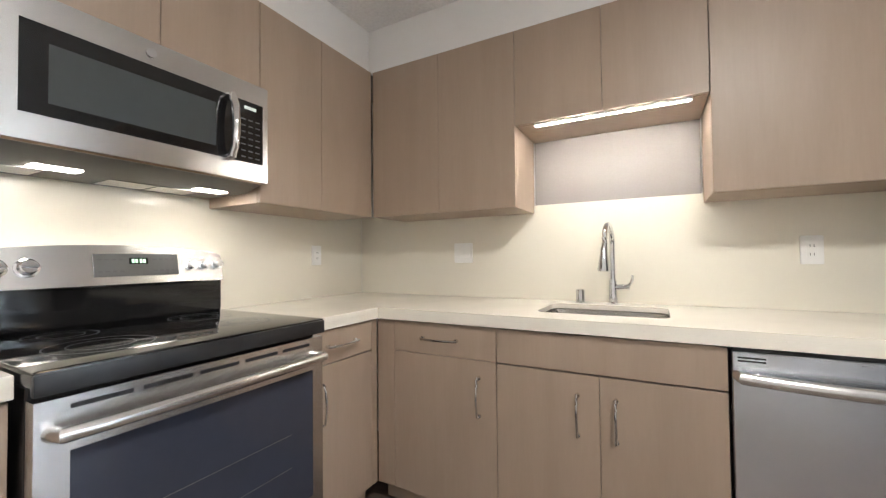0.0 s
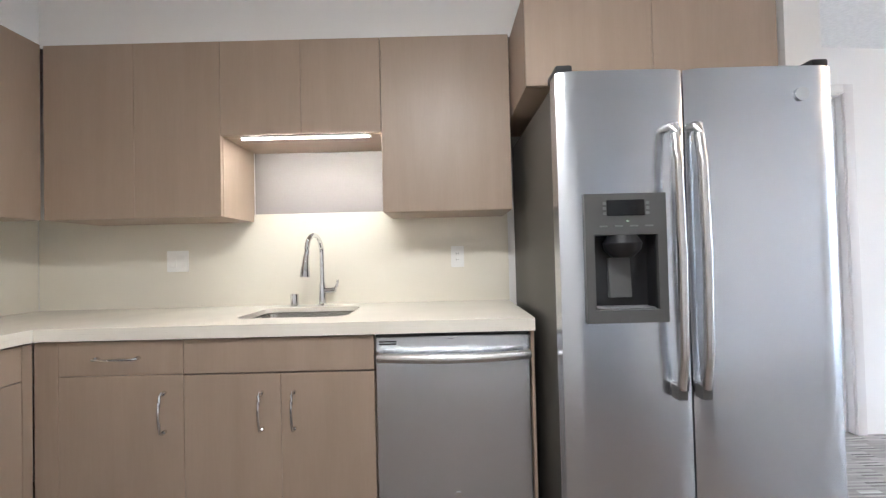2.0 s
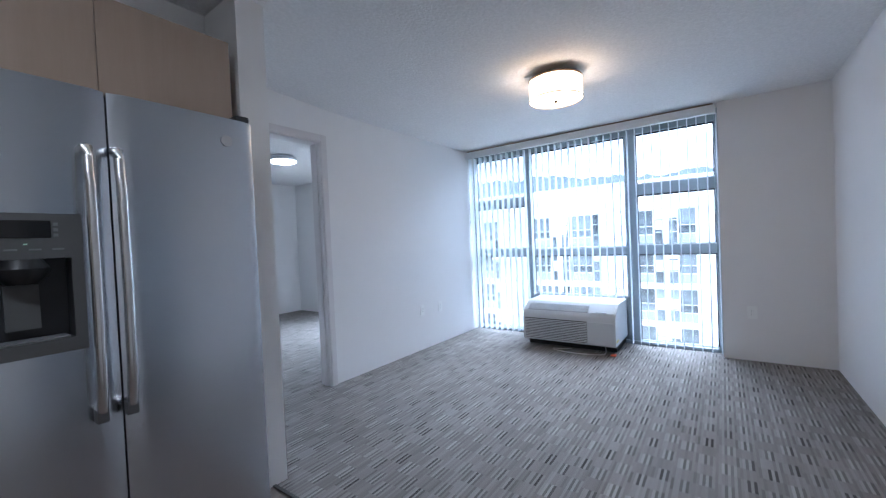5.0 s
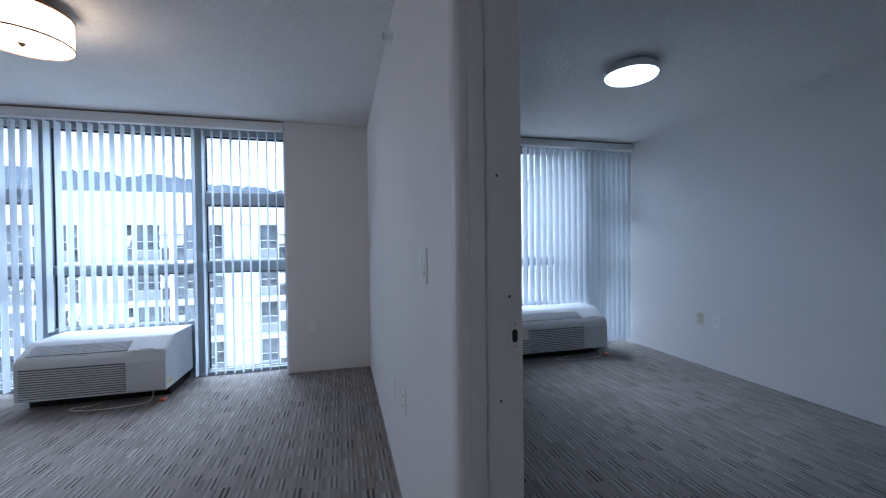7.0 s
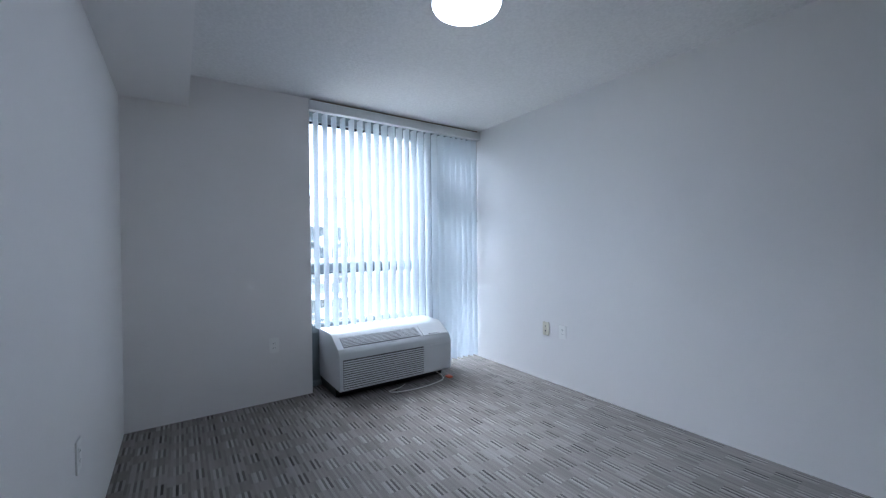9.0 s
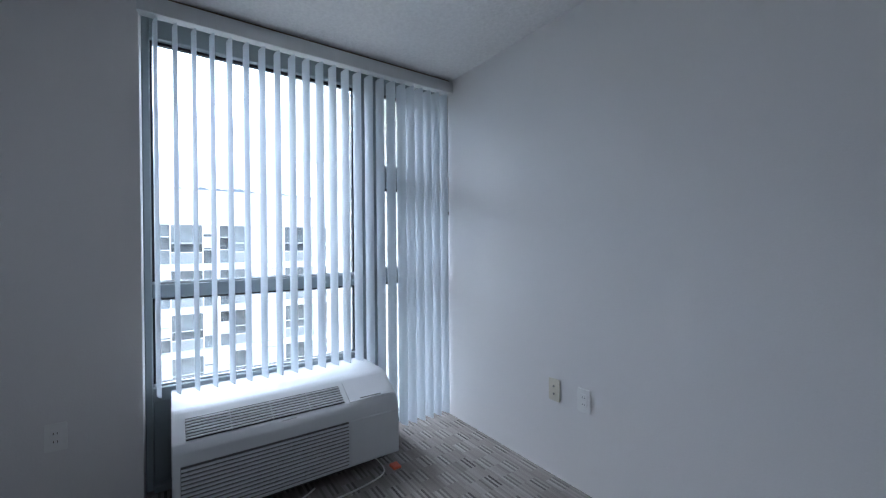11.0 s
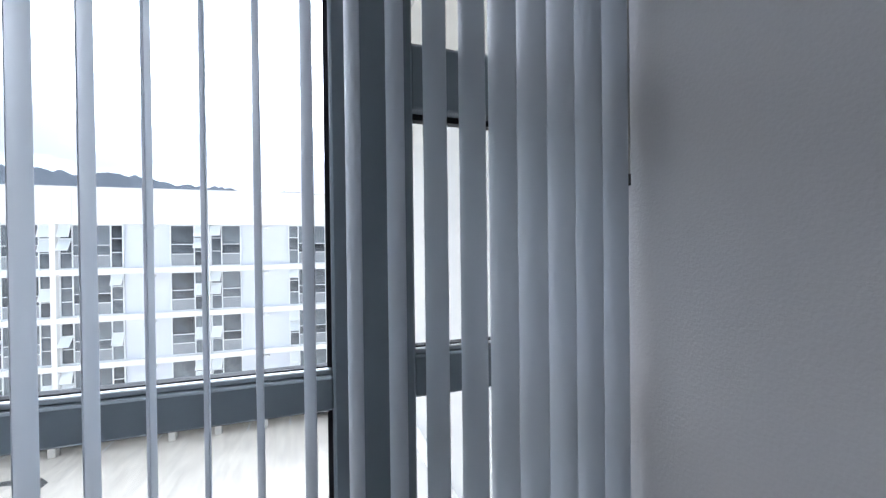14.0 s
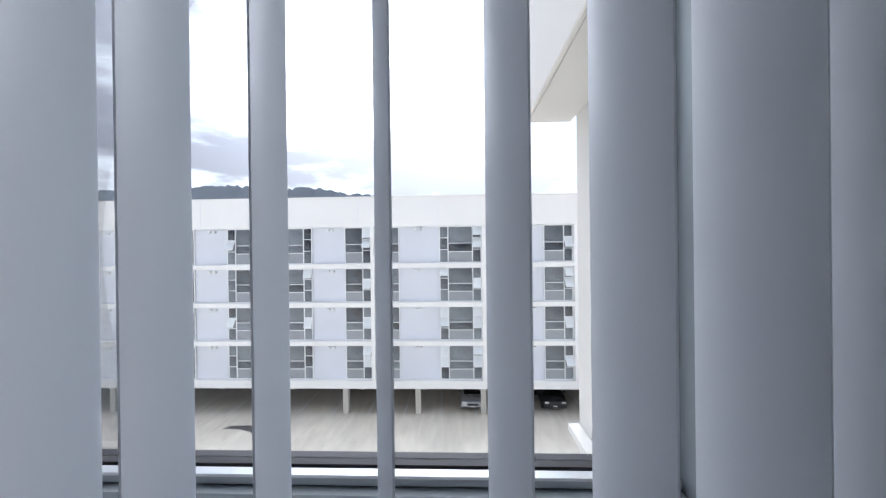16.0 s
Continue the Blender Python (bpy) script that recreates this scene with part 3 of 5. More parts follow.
# ---- windows ----
def glazing(name, label, y_hi, y_lo, bars, side_bars, mullions, sill_z, centre):
    """A floor-to-ceiling aluminium window. mullions: (y0, y1) uprights; centre: index of the bay above the conditioner."""
    t = thing(name, (7.38, (y_hi + y_lo) / 2, 0), label, "window", kind="structure")
    x0, x1 = 7.335, 7.425
    head = 2.29
    edges = [y_hi - 0.032] + [v for pair in mullions for v in pair] + [y_lo + 0.032]
    part("window_frame", box(x0, x1, y_hi - 0.032, y_hi, 0, CZ, 0.004), ALU, t)
    part("window_frame", box(x0, x1, y_lo, y_lo + 0.032, 0, CZ, 0.004), ALU, t)
    part("window_frame", box(x0, x1, y_lo + 0.032, y_hi - 0.032, head, CZ, 0.004), ALU, t)
    part("window_sill", box(x0 - 0.03, x1, y_lo + 0.032, y_hi - 0.032, 0, 0.035, 0.004), ALU, t)
    for a, b in mullions:
        part("mullion", box(x0 - 0.012, x1, b, a, 0.035, head, 0.005), ALU, t)
    for i in range(0, len(edges), 2):
        a, b = edges[i], edges[i + 1]
        mid = i // 2 == centre
        cuts = bars if mid else side_bars
        z = sill_z if mid else 0.035
        if mid:
            part("apron_panel", box(x0 + 0.02, x1 - 0.01, b, a, 0.035, sill_z - 0.07, 0.003), ALU, t)
            part("window_sill", box(x0 - 0.01, x1, b, a, sill_z - 0.07, sill_z, 0.004), ALU, t)
        for lo, hi in [*cuts, (head, None)]:
            if hi:
                part("transom", box(x0, x1, b, a, lo, hi, 0.004), ALU, t)
            g = bmesh.new()
            for (u0, u1, v0, v1) in ((b, a, z, z + 0.014), (b, a, lo - 0.014, lo), (b, b + 0.012, z + 0.014, lo - 0.014), (a - 0.012, a, z + 0.014, lo - 0.014)):
                box(7.372, 7.40, u0 + 0.001, u1 - 0.001, v0, v1, bm=g)
            part("gasket", g, GASKET, t)
            lip = box(7.352, 7.37, b + 0.002, a - 0.002, z + 0.001, z + 0.012, 0.002)
            part("glazing_bead", lip, ALU_LIGHT, t)
            pn = part("pane", box(7.384, 7.388, b + 0.012, a - 0.012, z + 0.014, lo - 0.014), GLASS, t)
            pn.visible_shadow = False
            z = hi or 0
    return t


glazing("window_1", "tall grey aluminium window in three bays over a conditioner", LIV_N, -2.51, [(0.986, 1.062)], [(0.986, 1.08), (1.63, 1.745)],
        [(-0.47, -0.56), (-1.66, -1.77)], 0.51, 1)
glazing("window_2", "tall grey aluminium window in two bays over a conditioner", -4.665, BED_S, [(0.972, 1.044)], [(0.976, 1.07), (1.635, 1.78)],
        [(-5.787, -5.966)], 0.52, 0)
glazing("window_3", "aluminium window of the further room", 2.8, 1.0, [(0.986, 1.062)], [(0.986, 1.08)], [], 0.5, 9)


# ---- vertical blinds ----
def slat_mesh(bottom):
    """One curved vinyl slat about the upright through its hanger; its room edge points to -x."""
    bm = bmesh.new()
    n, w, th = 8, 0.089, 0.0007
    front, back = [], []
    for i in range(n + 1):
        u = (i / n - 0.5)
        s = 0.0075 * (1 - (2 * u) ** 2)
        front.append((u * w, s))
        back.append((u * w, s - 2 * th))
    out = front + back[::-1]
    prism(out, 'z', bottom, 2.312, bm)
    return mesh_of("slat", bm, SLAT, sharp=60)


def blind(name, label, y_hi, y_lo, ys, short, cord_y, tilt):
    t = thing(name, (7.15, (y_hi + y_lo) / 2, 0), label, "blind")
    part("headrail", box(7.126, 7.186, y_lo, y_hi, 2.314, 2.393, 0.004, seg=2), WHITE_PL, t)
    part("bracket", box(7.145, 7.21, y_lo + 0.02, y_hi - 0.02, 2.3935, 2.409, 0.001), BRONZE, t)
    long_m, short_m = slat_mesh(0.03), slat_mesh(0.518)
    lift = Vector((7.15, (y_hi + y_lo) / 2, 0))
    for i, y in enumerate(ys):
        me = short_m if short[1] < y < short[0] else long_m
        ob = new("slat", me)
        ob.parent = t
        ob.matrix_basis = pose(*(Vector((7.196, y, 0)) - lift), 0, 0, tilt + random.uniform(-2.0, 2.0))
    c = tube([(7.16, cord_y, 2.3), (7.158, cord_y + 0.002, 1.9), (7.16, cord_y, 1.47)], 0.0022, n=6)
    part("wand", c, CORD, t)
    part("wand_tip", rod((7.16, cord_y, 1.475), (7.16, cord_y, 1.45), 0.0035), SIDE_GREY, t)
    return t


bed_ys = [-4.725 - 0.0782 * k for k in range(18)] + [-6.122 - 0.068 * k for k in range(5)]
blind("vertical_blind", "white vertical vinyl blind, slats half open", -4.660, BED_S + 0.004, bed_ys, (-4.70, -5.78), -6.415, BED_TILT)
liv_ys = [0.235 - 0.0782 * k for k in range(36)]
blind("vertical_blind", "wide white vertical vinyl blind, slats turned open", LIV_N - 0.004, -2.50, liv_ys, (-0.60, -1.66), 0.25, LIV_TILT)


# ---- kitchen cabinets ----
def pull(parent, p, q, out, bow=0.028):
    """A bowed satin bar handle between p and q, standing off along out."""
    p, q, out = Vector(p), Vector(q), Vector(out)
    pts = [p - out * 0.004] + [p + out * bow * 0.75] + [p.lerp(q, f) + out * (bow + 0.010 * math.sin(math.pi * f)) for f in (0.04, 0.2, 0.35, 0.5, 0.65, 0.8, 0.96)] + [q + out * bow * 0.75, q - out * 0.004]
    bm = tube(pts, 0.0052, n=8)
    d = (q - p).normalized() * 0.008
    for e, s in ((p, 1), (q, -1)):
        rod(e + d * s * 0.5 + out * 0.0005, e + d * s * 0.5 + out * 0.012, 0.008, bm, 12)
    return part("handle", bm, NICKEL, parent, "satin metal bar handle")


def cabinet(name, label, origin, turn, w, depth, z0, z1, fronts, toe=0.0, face=0.02, group="", body_top=None):
    """A cabinet unit with slab fronts. Local x runs along its width, its front looks to -y.
    fronts: (kind, x0, x1, z0, z1, handle) with handle None or (x0, z0, x1, z1)."""
    t = thing(name, (*origin, 0), label, "cabinet", group, turn=turn, local=True)
    part("body", box(0.001, w - 0.001, -depth + face + 0.002, -0.002, z0, body_top or z1, 0.002), VENEER, t)
    if toe:
        part("toe_kick", box(0.001, w - 0.001, -depth + 0.075, -depth + 0.09, 0.003, z0 - 0.001), VENEER, t)
    for kind, a, b, lo, hi, h in fronts:
        d = part(kind, box(a + 0.0009, b - 0.0009, -depth, -depth + face, lo + 0.0012, hi - 0.0012, 0.0014), VENEER, t)
        if h:
            pull(d, (h[0], -depth, h[1]), (h[2], -depth, h[3]), (0, -1, 0))
    return t


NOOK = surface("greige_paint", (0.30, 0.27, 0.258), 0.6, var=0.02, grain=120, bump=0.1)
BASE, TOPZ, DR = 0.105, 0.864, 0.727
G_BASE, G_WALL = "kitchen base cabinets", "kitchen wall cabinets"
cabinet("base_cabinet", "taupe wood base cabinet with one drawer over a door", (0.618, -0.003), 0, 0.594, 0.614, BASE, TOPZ, [
    ("filler", 0, 0.097, BASE, TOPZ, None), ("drawer_front", 0.097, 0.594, DR, TOPZ, (0.251, 0.797, 0.422, 0.797)),
    ("door", 0.097, 0.594, BASE, DR, (0.520, 0.66, 0.520, 0.50))], toe=1, group=G_BASE)
cabinet("sink_cabinet", "taupe wood sink cabinet with two doors", (1.213, -0.003), 0, 0.757, 0.614, BASE, TOPZ, [
    ("panel", 0, 0.757, DR, TOPZ, None), ("door", 0, 0.384, BASE, DR - 0.004, (0.310, 0.652, 0.310, 0.503)),
    ("door", 0.384, 0.757, BASE, DR - 0.004, (0.438, 0.652, 0.438, 0.503))], toe=1, group=G_BASE, body_top=0.66)
cabinet("base_cabinet", "taupe wood base cabinet between corner and range", (0.003, -1.034), 90, 0.415, 0.614, BASE, TOPZ, [
    ("drawer_front", 0, 0.375, DR, TOPZ, (0.09, 0.797, 0.26, 0.797)), ("door", 0, 0.375, BASE, DR - 0.003, (0.055, 0.66, 0.055, 0.50)),
    ("filler", 0.375, 0.415, BASE, TOPZ, None)], toe=1, group=G_BASE)
cabinet("base_cabinet", "taupe wood base cabinet past the range", (0.003, -2.55), 90, 0.735, 0.614, BASE, TOPZ, [
    ("drawer_front", 0, 0.735, 0.56, TOPZ, None), ("drawer_front", 0, 0.735, BASE, 0.56, None)], toe=1, group=G_BASE)
solid("end_panel", box(2.591, 2.605, -0.617, -0.003, 0.003, 0.868, 0.001), VENEER, "taupe wood panel beside the dishwasher", "panel", kind="")

WZ0, WZ1 = 1.382, 2.217
cabinet("wall_cabinet", "taupe wood wall cabinet with two slab doors", (0.372, -0.003), 0, 0.84, 0.332, WZ0, WZ1, [
    ("door", 0, 0.43, WZ0, WZ1, None), ("door", 0.43, 0.84, WZ0, WZ1, None)], group=G_WALL)
cabinet("wall_cabinet", "short taupe wood wall cabinet over the sink", (1.213, -0.003), 0, 0.76, 0.332, 1.763, WZ1, [
    ("door", 0, 0.382, 1.763, WZ1, None), ("door", 0.382, 0.76, 1.763, WZ1, None)], group=G_WALL)
cabinet("wall_cabinet", "taupe wood wall cabinet with one wide door", (1.974, -0.003), 0, 0.611, 0.332, WZ0, WZ1, [
    ("door", 0, 0.611, WZ0, WZ1, None)], group=G_WALL)
cabinet("wall_cabinet", "taupe wood wall cabinet between corner and microwave", (0.003, -1.056), 90, 0.715, 0.364, WZ0, WZ1, [
    ("door", 0, 0.336, WZ0, WZ1, None), ("door", 0.336, 0.715, WZ0, WZ1, None)], group=G_WALL)
cabinet("wall_cabinet", "short taupe wood wall cabinet over the microwave", (0.003, -1.812), 90, 0.754, 0.364, 1.834, WZ1, [
    ("door", 0, 0.388, 1.834, WZ1, None), ("door", 0.388, 0.754, 1.834, WZ1, None)], group=G_WALL)
cabinet("wall_cabinet", "taupe wood wall cabinet past the microwave", (0.003, -2.55), 90, 0.736, 0.364, WZ0, WZ1, [
    ("door", 0, 0.368, WZ0, WZ1, None), ("door", 0.368, 0.736, WZ0, WZ1, None)], group=G_WALL)
cabinet("wall_cabinet", "deep taupe wood cabinet over the fridge", (2.592, -0.003), 0, 0.99, 0.652, 1.825, 2.205, [
    ("door", 0, 0.50, 1.825, 2.205, None), ("door", 0.50, 0.99, 1.825, 2.205, None)], group=G_WALL)
bm = box(0.0, 3.639, -0.300, 0.0, 2.221, 2.484)
box(0.0, 0.318, -3.28, -0.300, 2.221, 2.484, bm=bm)
solid("soffit", bm, WALL, "white boxed soffit above the wall cabinets", "soffit")

# worktops: slabs with the sink cut out
SX0, SX1, SY0, SY1 = 1.335, 1.825, -0.475, -0.135


def worktop():
    bm = bmesh.new()
    z0, z1 = 0.897, 0.920
    box(0.003, SX0, -0.635, -0.003, z0, z1, bm=bm)
    box(SX1, 2.607, -0.635, -0.003, z0, z1, bm=bm)
    box(SX0, SX1, -0.635, SY0, z0, z1, bm=bm)
    box(SX0, SX1, SY1, -0.003, z0, z1, bm=bm)
    r = 0.05
    for cx, cy, a in ((SX0, SY0, 180), (SX1, SY0, 270), (SX1, SY1, 0), (SX0, SY1, 90)):
        ox, oy = cx + (r if cx == SX0 else -r), cy + (r if cy == SY0 else -r)
        prism([(cx, cy)] + [(ox + r * math.cos(radians(a + 90 * i / 6)), oy + r * math.sin(radians(a + 90 * i / 6))) for i in range(7)], 'z', z0, z1, bm)
    box(0.003, 0.635, -1.035, -0.635, z0, z1, bm=bm)
    bmesh.ops.remove_doubles(bm, verts=bm.verts, dist=0.0004)
    return bm


top = thing("countertop", (1.3, -0.32, 0.87), "cream-white quartz worktop with a thick square edge", "countertop")
part("slab", worktop(), QUARTZ, top)
for u in ((0.635, 2.607, -0.635, -0.600), (2.585, 2.607, -0.600, -0.003), (0.600, 0.635, -1.035, -0.600)):
    part("edge_apron", box(u[0], u[1], u[2], u[3], 0.870, 0.8968), QUARTZ, top)
tagged(new("countertop", mesh_of("countertop", box(0.003, 0.635, -2.55, -1.812, 0.87, 0.92, 0.002), QUARTZ)), "cream-white quartz worktop past the range", "countertop")
bm = box(0.016, 2.612, -0.014, -0.001, 0.921, 1.425)
solid("backsplash_sink", bm, SPLASH, "glossy cream-white backsplash panel behind the sink", "backsplash")
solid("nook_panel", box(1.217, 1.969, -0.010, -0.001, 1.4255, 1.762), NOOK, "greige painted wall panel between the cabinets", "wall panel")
solid("backsplash_range", box(0.001, 0.014, -2.55, -0.016, 0.921, 1.46), SPLASH, "glossy white backsplash panel behind the range", "backsplash")

sink = thing("sink", ((SX0 + SX1) / 2, (SY0 + SY1) / 2, 0.69), "undermount stainless steel sink set in the worktop", "sink")
bm = bmesh.new()
prev = None
for inset, z in ((-0.020, 0.8965), (-0.004, 0.892), (0.010, 0.71), (0.05, 0.695)):
    loop = [bm.verts.new((x, y, z)) for x, y in rounded(SX0 + inset, SX1 - inset, SY0 + inset, SY1 - inset, 0.055)]
    if prev:
        for i in range(len(loop)):
            bm.faces.new((prev[i], prev[(i + 1) % len(loop)], loop[(i + 1) % len(loop)], loop[i]))
    prev = loop
bm.faces.new(prev)
part("basin", bm, STEEL_H, sink)
part("drain", lathe([(0.045, 0), (0.045, 0.004), (0.03, 0.006), (0.028, 0.002)], (1.58, -0.28, 0.6955), n=24), CHROME, sink)

faucet = thing("faucet", (1.60, -0.075, 0.92), "tall chrome pull-down kitchen faucet with a side lever", "faucet")
bm = lathe([(0.027, 0), (0.027, 0.006), (0.019, 0.012), (0.0175, 0.10), (0.015, 0.12)], (1.60, -0.075, 0.9205), n=24)
part("base", bm, CHROME, faucet)
A = [(1.60, -0.075, 1.02), (1.60, -0.075, 1.20)] + [(1.60 - 0.007 * (1 - math.cos(a)), -0.075 - 0.094 * (1 - math.cos(a)), 1.205 + 0.088 * math.sin(a)) for a in (math.pi * i / 12 for i in range(13))]
A.append((1.585, -0.267, 1.178))
part("neck", tube(A, 0.0125, n=14), CHROME, faucet)
part("spray_head", tube([(1.585, -0.266, 1.186), (1.584, -0.272, 1.16), (1.583, -0.279, 1.125), (1.582, -0.284, 1.09), (1.582, -0.285, 1.083)], [0.0145, 0.0155, 0.020, 0.024, 0.023], n=18), CHROME, faucet)
lev = tube([(1.612, -0.075, 1.0), (1.66, -0.08, 1.003), (1.672, -0.082, 1.004)], [0.014, 0.014, 0.013], n=14)
lv = part("lever", lev, CHROME, faucet)
part("lever_tip", tube([(1.668, -0.082, 1.008), (1.682, -0.083, 1.03), (1.687, -0.084, 1.058)], [0.009, 0.007, 0.006], n=10), CHROME, lv)
soap = thing("soap_dispenser", (1.452, -0.08, 0.92), "short chrome cap beside the faucet", "air gap")
part("cap", lathe([(0.021, 0.0), (0.021, 0.06), (0.019, 0.066), (0.0, 0.067)][:3], (1.452, -0.08, 0.9205), n=24), CHROME, soap)
part("collar", lathe([(0.025, 0), (0.025, 0.006), (0.0215, 0.008)], (1.452, -0.08, 0.9202), n=24), CHROME, soap)

strip = thing("strip_light", (1.61, -0.29, 1.74), "lit warm strip light under the short cabinet", "light")
part("housing", box(1.30, 1.92, -0.322, -0.285, 1.752, 1.7625, 0.001), WHITE_PL, strip)
for a, b in ((1.308, 1.602), (1.618, 1.912)):
    part("tube", box(a, b, -0.321, -0.3145, 1.7485, 1.7518, 0.0005), STRIP_LAMP, strip)


# ---- appliances ----
def fridge():
    t = thing("fridge", (3.08, -0.48, 0.0), "side-by-side stainless steel fridge with an ice dispenser", "fridge")
    part("case", box(2.640, 3.522, -0.835, -0.06, 0.02, 1.745, 0.006), SIDE_GREY, t)
    part("grille", box(2.645, 3.517, -0.86, -0.836, 0.02, 0.095, 0.004), BLACK, t)

    def door(a, b, hole=None):
        """A door whose face swells slightly and rounds at its edges."""
        n = 12
        out = []
        for i in range(n + 1):
            f = i / n
            x = a + (b - a) * f
            e = min(f, 1 - f) * (b - a)
            y = -0.915 + 0.012 * max(0, 1 - e / 0.014) ** 2 - 0.004 * math.sin(math.pi * f)
            out.append((x, y))
        full = out + [(b, -0.842), (a, -0.842)]
        if not hole:
            return prism(full, 'z', 0.105, 1.757)
        h0, h1, z0, z1 = hole
        bm = prism(full, 'z', 0.105, z0)
        prism(full, 'z', z1, 1.757, bm)
        yl = -0.915
        left = [p for p in out if p[0] < h0] + [(h0, yl - 0.003), (h0, -0.842), (a, -0.842)]
        right = [(h1, yl - 0.003)] + [p for p in out if p[0] > h1] + [(b, -0.842), (h1, -0.842)]
        prism(left, 'z', z0, z1, bm)
        prism(right, 'z', z0, z1, bm)
        box(h0, h1, -0.848, -0.842, z0, z1, bm=bm)
        return bm
    L = part("door", door(2.632, 3.043, (2.715, 2.957, 0.955, 1.345)), STEEL, t, "stainless freezer door with a dispenser")
    R = part("door", door(3.049, 3.530), STEEL, t)
    for d, x in ((L, 2.982), (R, 3.058)):
        pts = [(x, -0.914, 1.565), (x, -0.955, 1.56), (x, -0.972, 1.45), (x, -0.980, 1.15), (x, -0.972, 0.85), (x, -0.955, 0.745), (x, -0.914, 0.74)]
        sm = []
        for i in range(len(pts) - 1):
            for k in range(4):
                sm.append(Vector(pts[i]).lerp(Vector(pts[i + 1]), k / 4))
        sm.append(Vector(pts[-1]))
        h = part("handle", tube(sm, 0.0145, n=14), STEEL_H, d, "long bowed steel handle")
        for z in (0.728,):
            part("end_cap", box(x - 0.016, x + 0.016, -0.960, -0.9195, z - 0.022, z + 0.022, 0.006, seg=2), DARK_GREY, h)
    # dispenser
    d0, d1, z0, z1 = 2.706, 2.965, 0.944, 1.356
    b = ring(d0, d1, z0, z1, 2.735, 2.937, 0.985, 1.225, 'y', -0.930, -0.9165)
    disp = part("dispenser", b, DARK_GREY, L, "dark grey ice and water dispenser")
    part("well", ring(2.7305, 2.9415, 0.9805, 1.2295, 2.735, 2.937, 0.985, 1.225, 'y', -0.9160, -0.850), BLACK, disp)
    part("well_back", box(2.7355, 2.9365, -0.856, -0.851, 0.9855, 1.2245), BLACK, disp)
    part("drip_tray", box(2.745, 2.927, -0.925, -0.865, 0.9855, 0.992, 0.002), BUTTON, disp)
    part("paddle", prism([(-0.872, 1.15), (-0.862, 1.15), (-0.862, 1.02), (-0.880, 1.02)], 'x', 2.80, 2.872), DARK_GREY, disp)
    part("chute", lathe([(0.034, 0), (0.056, 0.025), (0.060, 0.045), (0.044, 0.071)], (2.836, -0.900, 1.153), n=20), BLACK, disp)
    part("display", box(2.776, 2.896, -0.9335, -0.930, 1.285, 1.335, 0.001), BLACK_GLASS, disp)
    for i in range(4):
        part("button", box(2.752 + i * 0.048, 2.778 + i * 0.048, -0.9325, -0.930, 1.249, 1.254, 0.0005), BUTTON, disp)
    for i in range(3):
        for s in (2.764, 2.901):
            part("button", box(s, s + 0.010, -0.9325, -0.930, 1.288 + i * 0.016, 1.297 + i * 0.016, 0.0005), BUTTON, disp)
    part("status_light", box(2.838, 2.846, -0.9327, -0.930, 1.266, 1.2685), GREEN, disp)
    bg = rod((3.419, -0.9165, 1.664), (3.419, -0.9235, 1.664), 0.022, n=28)
    part("badge", bg, CHROME, R, "round chrome maker's badge")
    for x in (2.66, 3.495):
        part("hinge_cap", box(x - 0.025, x + 0.03, -0.905, -0.80, 1.7575, 1.785, 0.008, seg=2), BLACK, t)
    part("edge_trim", box(3.044, 3.048, -0.868, -0.846, 0.105, 1.757), BLACK, t)
    return t


fridge()


def dishwasher():
    t = thing("dishwasher", (2.28, -0.3, 0), "stainless steel dishwasher under the worktop", "dishwasher")
    part("tub", box(1.978, 2.583, -0.575, -0.02, 0.10, 0.862, 0.002), DARK_GREY, t)
    out = rounded(1.978, 2.584, 0.11, 0.855, 0.004, 2)
    d = part("door", prism(out, 'y', -0.628, -0.577, bevel=0.003), STEEL, t)
    part("control_edge", box(1.978, 2.584, -0.622, -0.577, 0.8555, 0.866, 0.002), BLACK, t)
    pts = [(1.993, -0.625, 0.786)] + [(1.998 + 0.572 * f, -0.668 - 0.012 * math.sin(math.pi * f), 0.786 - 0.006 * math.sin(math.pi * f)) for f in [i / 12 for i in range(13)]] + [(2.575, -0.625, 0.786)]
    part("handle", tube(pts, 0.0165, n=14, flat=1.15), STEEL_H, d, "bowed steel handle across the door")
    for i in range(2):
        part("vent_slot", box(1.992, 2.060, -0.6295, -0.628, 0.836 - i * 0.010, 0.841 - i * 0.010), BLACK, d)
    part("brand_mark", box(2.262, 2.286, -0.6292, -0.628, 0.843, 0.846), MID_GREY, d)
    part("badge", rod((2.29, -0.628, 0.235), (2.29, -0.632, 0.235), 0.014, n=24), CHROME, d, "round chrome maker's badge")
    part("toe_panel", box(1.978, 2.584, -0.55, -0.535, 0.004, 0.104), BLACK, t)
    for x in (2.02, 2.54):
        part("foot", rod((x, -0.3, 0.003), (x, -0.3, 0.101), 0.015), BLACK, t)
    return t


dishwasher()


